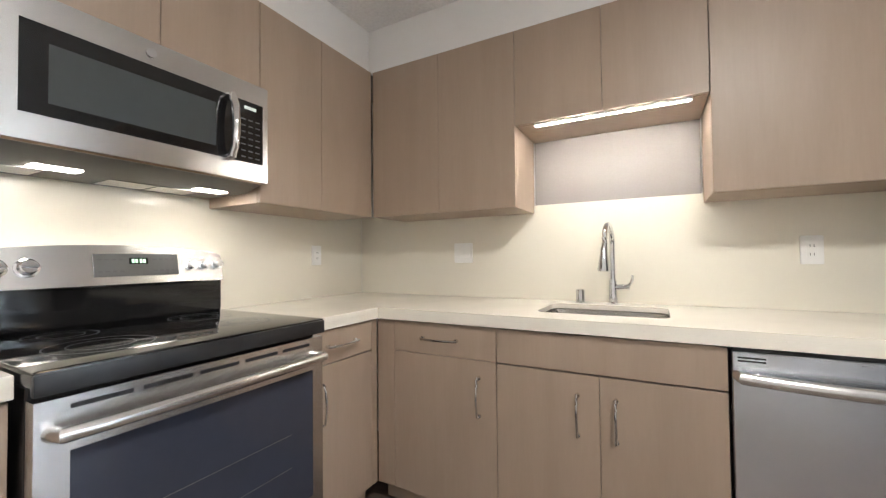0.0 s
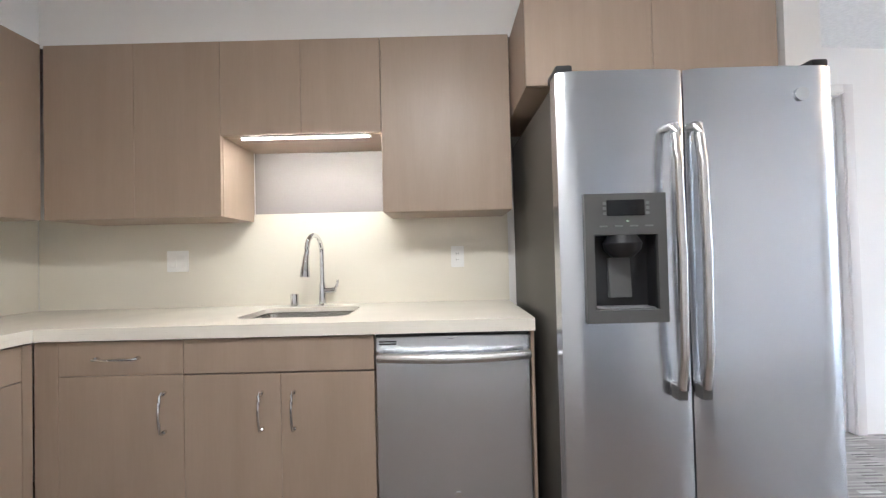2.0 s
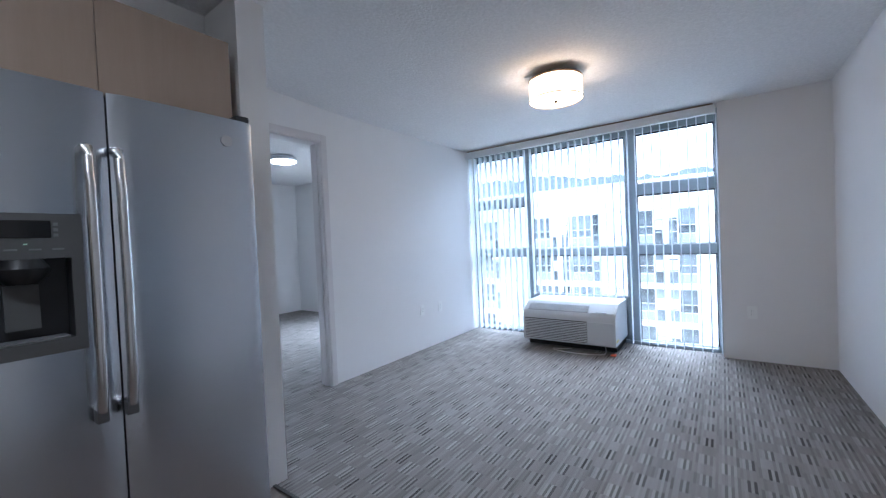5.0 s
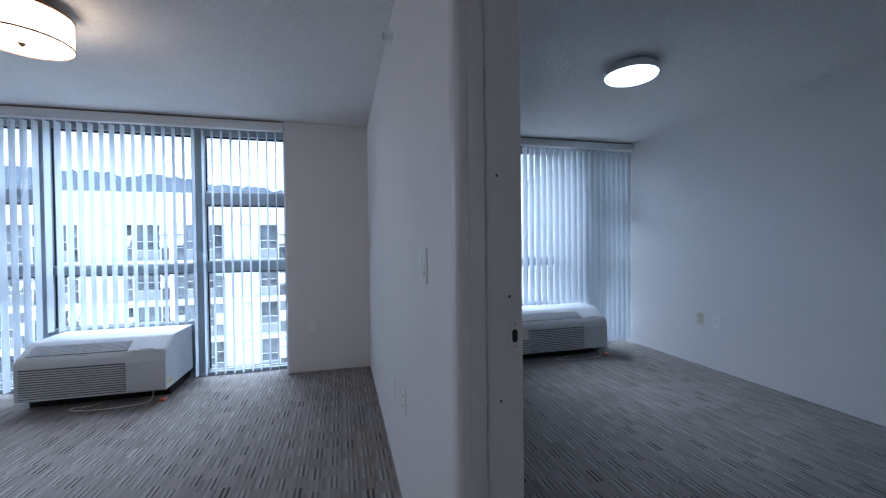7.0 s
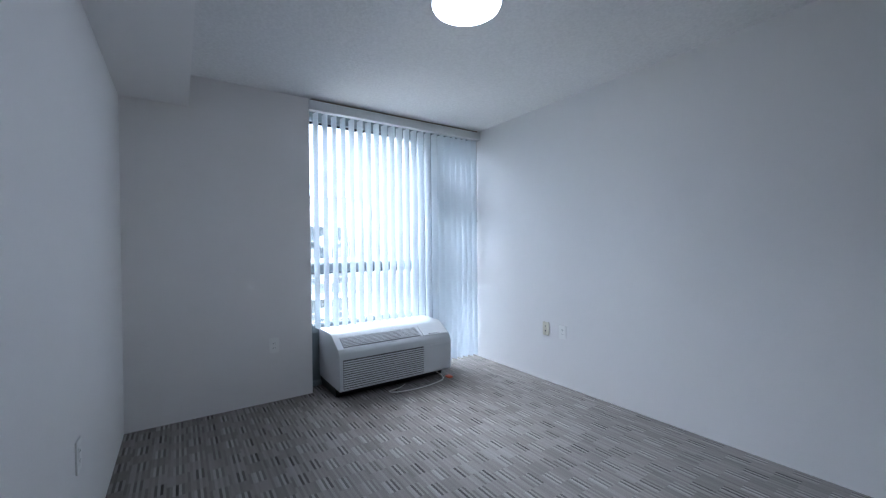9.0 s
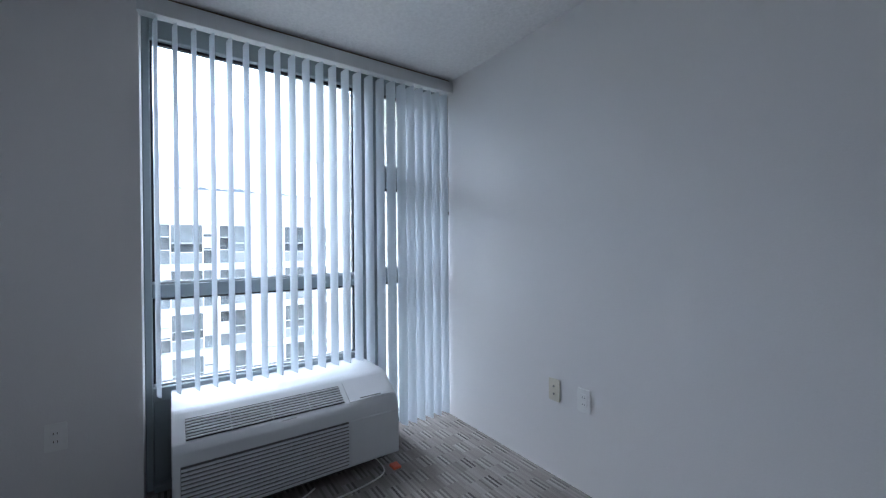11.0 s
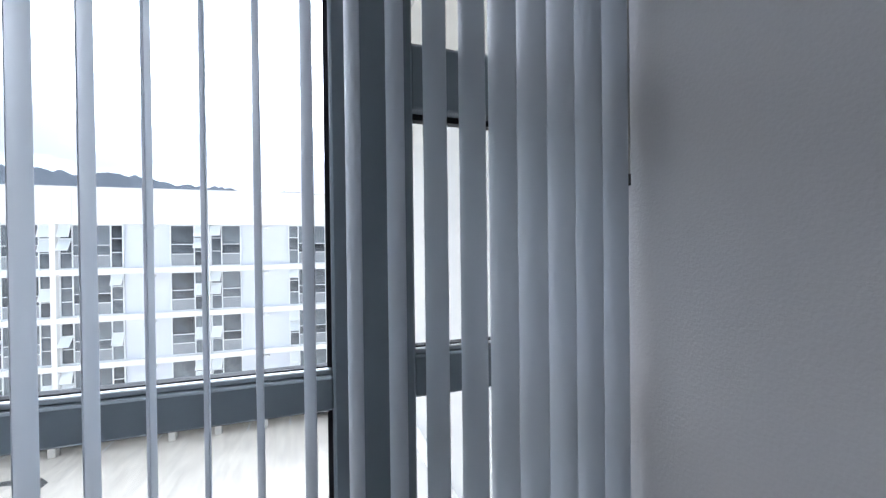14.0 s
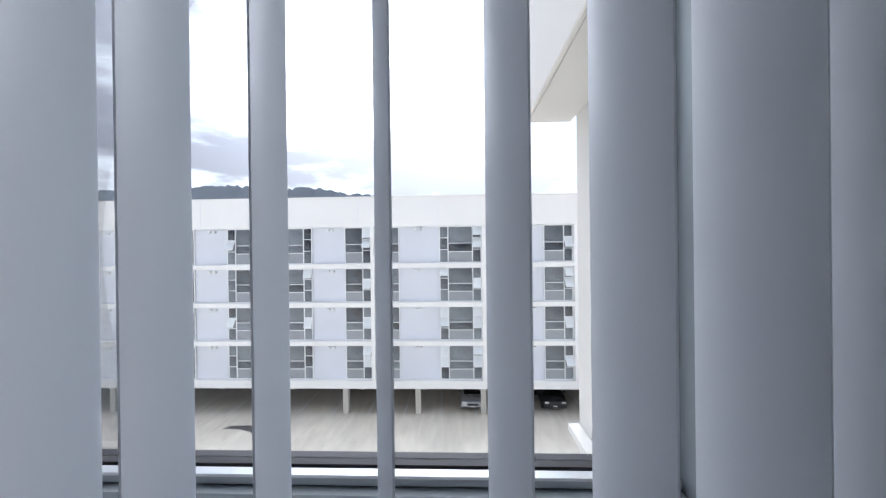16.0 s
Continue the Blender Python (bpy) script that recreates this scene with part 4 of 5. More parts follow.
def kitchen_range():
    y0, y1 = -1.806, -1.040
    t = thing("range", (0.35, -1.42, 0), "stainless electric range with a black glass cooktop", "range")
    part("case", box(0.03, 0.655, y0 + 0.004, y1 - 0.004, 0.02, 0.895, 0.004), BLACK, t)
    ck = part("cooktop", box(0.05, 0.705, y0, y1, 0.896, 0.932, 0.008, seg=2), BLACK_GLASS, t, "black glass cooktop")
    part("cooktop_trim", box(0.690, 0.709, y0 + 0.001, y1 - 0.001, 0.880, 0.9255, 0.005, seg=2), BLACK, t)
    for cx, cy, r in ((0.50, -1.62, 0.115), (0.50, -1.22, 0.085), (0.24, -1.62, 0.085), (0.24, -1.22, 0.105)):
        for rr in (r, r * 0.62):
            b = bmesh.new()
            n = 40
            ra = [b.verts.new((cx + rr * math.cos(2 * math.pi * k / n), cy + rr * math.sin(2 * math.pi * k / n), 0.9326)) for k in range(n)]
            rb = [b.verts.new((cx + (rr - 0.003) * math.cos(2 * math.pi * k / n), cy + (rr - 0.003) * math.sin(2 * math.pi * k / n), 0.9326)) for k in range(n)]
            for k in range(n):
                b.faces.new((ra[k], ra[(k + 1) % n], rb[(k + 1) % n], rb[k]))
            part("burner_ring", b, DARK_GREY, ck)
    # oven door: steel frame round a dark window
    x0, x1 = 0.658, 0.700
    z0, z1 = 0.245, 0.868
    wy0, wy1, wz0, wz1 = y0 + 0.060, y1 - 0.050, 0.315, 0.755
    b = ring(y0 + 0.004, y1 - 0.004, z0, z1, wy0, wy1, wz0, wz1, 'x', x0, x1)
    d = part("oven_door", b, STEEL_H, t)
    w = part("oven_window", box(x0 + 0.01, x1 - 0.003, wy0, wy1, wz0, wz1), OVEN_GLASS, d)
    for z in (0.45, 0.56):
        part("oven_rack", box(x1 - 0.0029, x1 - 0.0024, wy0 + 0.09, wy1 - 0.09, z, z + 0.0016), DARK_GREY, w)
    for i in range(5):
        ya = y0 + 0.06 + i * 0.132
        part("vent_slot", box(x1 - 0.001, x1 + 0.0008, ya, ya + 0.112, 0.842, 0.852), BLACK, d)
    pts = [(0.698, y0 + 0.03, 0.80)] + [(0.738 + 0.010 * math.sin(math.pi * f), y0 + 0.035 + (y1 - y0 - 0.07) * f, 0.803) for f in [i / 10 for i in range(11)]] + [(0.698, y1 - 0.03, 0.80)]
    part("handle", tube(pts, 0.0165, n=14), STEEL_H, d, "thick steel oven handle")
    part("drawer", box(0.658, 0.697, y0 + 0.004, y1 - 0.004, 0.055, 0.238, 0.004), STEEL_H, t)
    part("plinth", box(0.08, 0.62, y0 + 0.02, y1 - 0.02, 0.003, 0.055), BLACK, t)
    # backguard: black riser and a curved steel panel
    part("riser", box(0.02, 0.085, y0 + 0.01, y1 - 0.002, 0.932, 1.062, 0.004), BLACK_GLASS, t)
    out = [(y0 + 0.004, 1.062), (y1 - 0.002, 1.062)] + [(y1 - 0.002 - (y1 - y0 - 0.006) * f, 1.172 + 0.035 * math.sin(math.pi * f) ** 0.6) for f in [i / 20 for i in range(21)]]
    bm = prism(out, 'x', 0.018, 0.105, bevel=0.004)
    for v in bm.verts:
        if v.co.x > 0.06:
            v.co.x -= (v.co.z - 1.06) * 0.22
    p = part("control_panel", bm, STEEL_H, t, "curved steel control panel")
    face = lambda z: 0.105 - (z - 1.06) * 0.22
    for y in (-1.725, -1.655, -1.175, -1.122, -1.069):
        big = y < -1.5
        r = 0.024 if big else 0.019
        k = lathe([(r * 1.25, 0), (r * 1.25, 0.004), (r, 0.006), (r * 0.92, 0.026), (r * 0.8, 0.028)], (0, 0, 0), n=24)
        bmesh.ops.transform(k, matrix=Matrix.Translation((face(1.13) + 0.0005, y, 1.13)) @ Matrix.Rotation(radians(90 - 12), 4, 'Y'), verts=k.verts)
        kb = part("knob", k, NICKEL, p, "round metal knob")
        g = box(-0.004, 0.004, -r * 0.8, r * 0.8, 0.028, 0.034, 0.001)
        bmesh.ops.transform(g, matrix=Matrix.Translation((face(1.13) + 0.0005, y, 1.13)) @ Matrix.Rotation(radians(90 - 12), 4, 'Y'), verts=g.verts)
        part("grip", g, CHROME, kb)
    def slab(ya, yb, za, zb, lift):
        q = bmesh.new()
        vs = []
        for z in (za, zb):
            for y in (ya, yb):
                vs.append((y, z))
        a = [q.verts.new((face(z) + lift, y, z)) for y, z in vs]
        c = [q.verts.new((face(z) - 0.002, y, z)) for y, z in vs]
        q.faces.new((a[0], a[1], a[3], a[2]))
        for i, j in ((0, 1), (1, 3), (3, 2), (2, 0)):
            q.faces.new((a[i], a[j], c[j], c[i]))
        return q
    ds = part("display", slab(-1.495, -1.225, 1.095, 1.175, 0.003), DARK_GREY, p)
    part("clock", slab(-1.39, -1.33, 1.138, 1.160, 0.004), BLACK_GLASS, ds)
    for i, ch in enumerate((-1.382, -1.371, -1.357, -1.346)):
        part("digit", slab(ch, ch + 0.008, 1.142, 1.156, 0.0048), GREEN, ds)
    for i in range(4):
        for s in (-1.485, -1.315):
            part("key", slab(s + i * 0.021, s + i * 0.021 + 0.014, 1.152, 1.157, 0.004), KEY_GREY, ds)
            part("key", slab(s + i * 0.021, s + i * 0.021 + 0.014, 1.110, 1.115, 0.004), KEY_GREY, ds)
    return t


kitchen_range()


def microwave():
    y0, y1, z0, z1 = -1.806, -1.062, 1.452, 1.830
    t = thing("microwave", (0.2, -1.43, z0), "stainless over-the-range microwave with a black door", "microwave")
    part("case", box(0.004, 0.385, y0 + 0.002, y1 - 0.002, z0 + 0.01, z1, 0.002), STEEL_H, t)
    ys = y1 - 0.135
    gy0, gy1, gz0, gz1 = y0 + 0.045, y1 - 0.022, z0 + 0.068, z1 - 0.075
    f = ring(y0, y1, z0, z1, gy0, gy1, gz0, gz1, 'x', 0.386, 0.420)
    fr = part("front_frame", f, STEEL_H, t)
    d = part("door", box(0.388, 0.4185, gy0, ys - 0.002, gz0, gz1), BLACK_GLASS, t, "black glass microwave door")
    part("window_mesh", box(0.4186, 0.4190, gy0 + 0.055, ys - 0.075, gz0 + 0.035, gz1 - 0.045), MESH_GLASS, d)
    c = part("control_panel", box(0.388, 0.4185, ys + 0.002, gy1, gz0, gz1), BLACK_GLASS, t)
    part("clock", box(0.4186, 0.4192, ys + 0.035, ys + 0.085, gz1 - 0.030, gz1 - 0.018), emitter("dim_green_digits", (0.1, 0.5, 0.3), 0.03), c)
    for r in range(7):
        for k in range(3):
            part("key", box(0.4186, 0.4190, ys + 0.022 + k * 0.030, ys + 0.040 + k * 0.030, gz0 + 0.018 + r * 0.024, gz0 + 0.023 + r * 0.024), KEY_GREY, c)
    yh = ys - 0.028
    pts = [(0.418, yh, gz1 - 0.005), (0.445, yh, gz1 - 0.008), (0.462, yh, gz1 - 0.05), (0.468, yh, (gz0 + gz1) / 2), (0.462, yh, gz0 + 0.05), (0.445, yh, gz0 + 0.008), (0.418, yh, gz0 + 0.005)]
    sm = [Vector(pts[i]).lerp(Vector(pts[i + 1]), k / 4) for i in range(6) for k in range(4)] + [Vector(pts[-1])]
    part("handle", tube(sm, 0.014, n=14), CHROME, d, "bowed chrome handle")
    part("badge", rod((0.420, -1.475, z1 - 0.038), (0.424, -1.475, z1 - 0.038), 0.014, n=24), CHROME, fr, "round chrome maker's badge")
    # underside: sloping tray with filters and two lamps
    u = part("underside", prism([(0.03, z0 - 0.03), (0.30, z0 - 0.030), (0.405, z0 - 0.002), (0.405, z0 + 0.009), (0.03, z0 + 0.009)], 'y', y0 + 0.01, y1 - 0.01), SIDE_GREY, t)
    for y in (-1.64, -1.19):
        part("lamp", box(0.22, 0.275, y - 0.055, y + 0.055, z0 - 0.0335, z0 - 0.0302, 0.001), WARM_LAMP, u, "lit warm cooktop lamp")
    for y in (-1.72, -1.42, -1.27):
        part("filter", box(0.07, 0.20, y - 0.07, y + 0.07, z0 - 0.0335, z0 - 0.0302, 0.001), STEEL_H, u)
    part("vent_lip", box(0.406, 0.412, y0 + 0.02, y1 - 0.02, z0 - 0.006, z0 - 0.0005), BRONZE, u)
    return t


microwave()


# ---- wall plates ----
def plate(label, at, axis, w=0.072, h=0.116, kind="outlet", mat=None):
    """A cover plate on a wall whose room side is axis ('+x', '-x', '+y', '-y')."""
    turn = {'-y': 0, '+x': 90, '+y': 180, '-x': 270}[axis]
    t = thing("wall_plate", at, label, "outlet" if kind == "outlet" else "switch", "wall plates", turn=turn, local=True)
    mat = mat or PLATE
    part("plate", prism(rounded(-w / 2, w / 2, -h / 2, h / 2, 0.006, 3), 'y', -0.0065, -0.0003, bevel=0.0012), mat, t)
    n = max(1, round(w / 0.072))
    for i in range(n):
        cx = (i - (n - 1) / 2) * 0.046
        if kind == "outlet":
            f = part("receptacle", prism(rounded(cx - 0.017, cx + 0.017, -0.034, 0.034, 0.004, 3), 'y', -0.0085, -0.0062, bevel=0.0006), mat, t)
            for z in (-0.018, 0.016):
                for s in (-0.006, 0.006):
                    part("slot", box(cx + s - 0.0011, cx + s + 0.0011, -0.0088, -0.0084, z - 0.004, z + 0.005), BLACK, f)
        elif kind == "switch":
            part("rocker", prism([(-0.0062, -0.033), (-0.0112, -0.032), (-0.0072, 0.032), (-0.0062, 0.033)], 'x', cx - 0.016, cx + 0.016), mat, t)
        else:
            for z in (-0.02, 0.02):
                part("jack", rod((cx, -0.006, z), (cx, -0.0105, z), 0.0055, n=12), NICKEL, t)
    return t


plate("white double switch plate on the backsplash", (0.787, -0.014, 1.176), '-y', 0.118, kind="switch")
plate("white outlet plate on the backsplash", (2.331, -0.014, 1.165), '-y')
plate("white outlet plate on the backsplash near the range", (0.014, -0.424, 1.171), '+x')
plate("white outlet plate low on the bedroom window wall", (WIN_X, -4.374, 0.437), '-x')
plate("ivory cable plate low on the bedroom wall", (6.245, BED_S, 0.460), '+y', kind="jack", mat=IVORY)
plate("white outlet plate low on the bedroom wall", (6.065, BED_S, 0.458), '+y')
plate("white outlet plate low on the living room wall", (6.076, LIV_N, 0.448), '-y')
plate("white cable plate low on the living room wall", (6.419, LIV_N, 0.44), '-y', kind="jack")
plate("white outlet plate low on the window wall", (WIN_X, -2.73, 0.446), '-x')
plate("white double switch plate beside the bedroom door", (4.442, LIV_S, 1.160), '+y', 0.118, kind="switch")
plate("white outlet plate low on the bedroom partition", (5.79, BED_N, 0.464), '-y')
plate("white switch plate on the bedroom partition", (4.52, BED_N, 1.177), '-y', kind="switch")
plate("white outlet plate low on the partition", (5.28, LIV_S, 0.46), '+y')
plate("white cable plate low on the partition", (4.90, LIV_S, 0.525), '+y', kind="jack")
sp = thing("sprinkler", (5.17, LIV_S, 2.29), "small white sidewall fire sprinkler", "sprinkler")
k = rod((5.17, LIV_S + 0.0003, 2.29), (5.17, LIV_S + 0.006, 2.29), 0.03, n=24)
part("escutcheon", k, WHITE_PL, sp)
part("nozzle", rod((5.17, LIV_S + 0.006, 2.29), (5.17, LIV_S + 0.04, 2.29), 0.011), WHITE_PL, sp)
part("deflector", box(5.15, 5.19, LIV_S + 0.04, LIV_S + 0.05, 2.283, 2.303, 0.001), NICKEL, sp)


# ---- conditioners ----
def conditioner(y_hi, y_lo, x_front, label):
    """A long low wall conditioner: curved hood, discharge grille on its slope, louvred front, control lid."""
    t = thing("air_conditioner", (x_front + 0.25, (y_hi + y_lo) / 2, 0), label, "air conditioner", "conditioners under windows")
    z0, zt, xb = 0.072, 0.497, 7.330
    prof = [(xb, z0 + 0.01), (x_front + 0.006, z0 + 0.01), (x_front, z0 + 0.02), (x_front, 0.330)]
    prof += [(x_front + 0.012 + 0.0, 0.372), (x_front + 0.034, 0.405)]
    prof += [(x_front + 0.150, 0.470)] + [(x_front + 0.150 + 0.06 * f, 0.470 + 0.024 * math.sin(math.pi / 2 * f)) for f in (0.4, 0.7, 1.0)]
    prof += [(xb, zt)]
    part("shell", prism(prof, 'y', y_lo, y_hi, bevel=0.004), CASE_PL, t)
    W = y_hi - y_lo
    split = y_lo + W * 0.27
    # front louvres over a dark sheet that stands for the shade in their gaps
    lv = part("louvre_gap_shade", box(x_front - 0.0012, x_front - 0.0002, split + 0.01, y_hi - 0.03, z0 + 0.03, 0.325), DARK_GREY, t)
    n = 12
    for i in range(n):
        z = z0 + 0.037 + i * (0.325 - z0 - 0.04) / n
        part("louvre", prism([(x_front - 0.001, z), (x_front - 0.007, z + 0.001), (x_front - 0.007, z + 0.009), (x_front - 0.001, z + 0.0105)], 'y', split + 0.012, y_hi - 0.032), CASE_PL, t)
    part("side_panel", prism([(x_front - 0.0003, z0 + 0.025), (x_front - 0.005, z0 + 0.028), (x_front - 0.005, 0.322), (x_front - 0.0003, 0.327)], 'y', y_lo + 0.012, split), CASE_PL, t)
    # discharge grille on the slope; a black sheet on the shell paints its shaded gaps
    a, b = Vector((x_front + 0.040, 0, 0.4085)), Vector((x_front + 0.146, 0, 0.4680))
    up = Vector((-(b - a).z, 0, (b - a).x)).normalized()

    def slope(u0, u1, ya, yb, lo, hi):
        q = [a.lerp(b, u0) + up * lo, a.lerp(b, u1) + up * lo, a.lerp(b, u1) + up * hi, a.lerp(b, u0) + up * hi]
        return prism([(p.x, p.z) for p in q], 'y', ya, yb)
    part("grille_gap_shade", slope(0.02, 0.98, split + 0.015, y_hi - 0.05, 0.0008, 0.0018), BLACK, t)
    for i in range(7):
        u = 0.07 + i * 0.13
        part("grille_vane", slope(u, u + 0.05, split + 0.016, y_hi - 0.051, 0.002, 0.008), CASE_PL, t)
    for i in range(1, 4):
        yy = split + 0.015 + (y_hi - 0.065 - split) * i / 4
        part("grille_rib", slope(0.03, 0.97, yy - 0.0015, yy + 0.0015, 0.002, 0.006), CASE_PL, t)
    lid = part("control_lid", slope(-0.05, 1.10, y_lo + 0.02, split - 0.012, 0.0008, 0.005), CASE_PL, t)
    part("lid_notch", slope(0.02, 0.07, y_lo + 0.09, split - 0.07, 0.005, 0.0062), DARK_GREY, lid)
    part("label", box(x_front + 0.03, x_front + 0.12, y_lo - 0.0012, y_lo - 0.0002, 0.125, 0.145), YELLOW, t, "small yellow warning label")
    part("brand_mark", slope(-0.14, -0.10, split + 0.26, split + 0.33, 0.0004, 0.001), MID_GREY, t)
    part("chassis_base", box(x_front + 0.13, xb, y_lo + 0.02, y_hi - 0.012, 0.003, z0 + 0.009, 0.003), BLACK, t)
    c = [(x_front + 0.08, y_lo + 0.12, 0.06), (x_front - 0.02, y_lo + 0.10, 0.02), (x_front - 0.06, y_lo + 0.20, 0.008), (x_front - 0.085, y_lo + 0.40, 0.008),
         (x_front - 0.06, y_lo + 0.58, 0.008), (x_front - 0.01, y_lo + 0.63, 0.01), (x_front + 0.01, y_lo + 0.52, 0.012), (x_front + 0.05, y_lo + 0.44, 0.02)]
    sm = []
    for i in range(len(c) - 1):
        p0, p1, p2, p3 = (Vector(c[max(0, min(len(c) - 1, j))]) for j in (i - 1, i, i + 1, i + 2))
        for f in (0, 0.25, 0.5, 0.75):
            sm.append(0.5 * ((2 * p1) + (p2 - p0) * f + (2 * p0 - 5 * p1 + 4 * p2 - p3) * f * f + (3 * p1 - p0 - 3 * p2 + p3) * f ** 3))
    part("power_cord", tube(sm, 0.0042, n=6), CORD, t)
    part("plug_tag", box(x_front - 0.03, x_front + 0.03, y_lo + 0.0, y_lo + 0.05, 0.003, 0.018, 0.005), ORANGE, t, "orange-red plug tag on the carpet")
    return t


conditioner(-4.772, -5.812, 6.812, "white long low conditioner under the bedroom window blind")
conditioner(-0.655, -1.64, 6.742, "white long low conditioner under the living room window")


# ---- ceiling lamps ----
def drum_lamp(x, y):
    z0, h, r = 2.216, 0.142, 0.188
    t = thing("ceiling_lamp", (x, y, z0), "lit round fabric drum ceiling lamp with bronze rims", "ceiling lamp")
    part("canopy", lathe([(0.030, 0), (0.058, 0.006), (0.070, 0.022), (0.070, 0.034)], (x, y, CZ - 0.0345), n=32), BRONZE, t)
    part("stem", rod((x, y, z0 + h), (x, y, CZ - 0.034), 0.014), BRONZE, t)
    part("top_plate", lathe([(r - 0.004, 0), (r - 0.004, 0.003), (0.015, 0.003), (0.015, 0)], (x, y, z0 + h - 0.004), n=48, hollow=True), BRONZE, t)
    b = lathe([(r - 0.006, 0.004), (r - 0.002, 0.004), (r - 0.002, h - 0.005), (r - 0.006, h - 0.005)], (x, y, z0), n=48, hollow=True)
    part("shade", b, DRUM, t, "glowing cream fabric drum")
    part("diffuser", lathe([(r - 0.008, 0.006), (r - 0.008, 0.002), (0.02, -0.002)], (x, y, z0), n=40), DRUM, t)
    for z, k in ((z0 + h - 0.005, 0.012), (z0 - 0.001, 0.008)):
        b = lathe([(r - 0.0015, 0), (r + 0.003, 0.001), (r + 0.003, k), (r - 0.0015, k)], (x, y, z), n=48, hollow=True)
        part("rim", b, BRONZE, t)
    part("finial", lathe([(0.015, 0.0), (0.012, -0.008), (0.004, -0.018)], (x, y, z0 - 0.003), n=16), BRONZE, t)
    return t


def disc_lamp(name, x, y, r, label, mat, top=CZ):
    t = thing(name, (x, y, top - 0.095), label, "ceiling lamp")
    part("pan", lathe([(r * 0.80, 0), (r * 0.84, -0.02), (r * 1.0, -0.026), (r * 1.02, -0.062), (r, -0.068)], (x, y, top - 0.001), n=48), WHITE_PL, t)
    part("diffuser", lathe([(r * 0.985, -0.0685), (r * 0.96, -0.078), (r * 0.8, -0.088), (r * 0.4, -0.093), (0.01, -0.094)], (x, y, top - 0.001), n=48), mat, t, "glowing white diffuser")
    return t


drum_lamp(5.48, -1.56)
disc_lamp("ceiling_lamp", 5.385, -4.92, 0.165, "lit flat round white bedroom ceiling lamp", DIFFUSER)
kl = emitter("lit_kitchen_diffuser", (1.0, 0.93, 0.82), KITCHEN_W / 3.0)
disc_lamp("ceiling_lamp", 2.25, -1.95, 0.19, "lit flat round kitchen ceiling lamp", kl, 2.485)
disc_lamp("ceiling_lamp", 5.56, 2.05, 0.165, "lit flat round lamp of the further room", DIFFUSER)


# ---- outside ----
YARD = -11.15


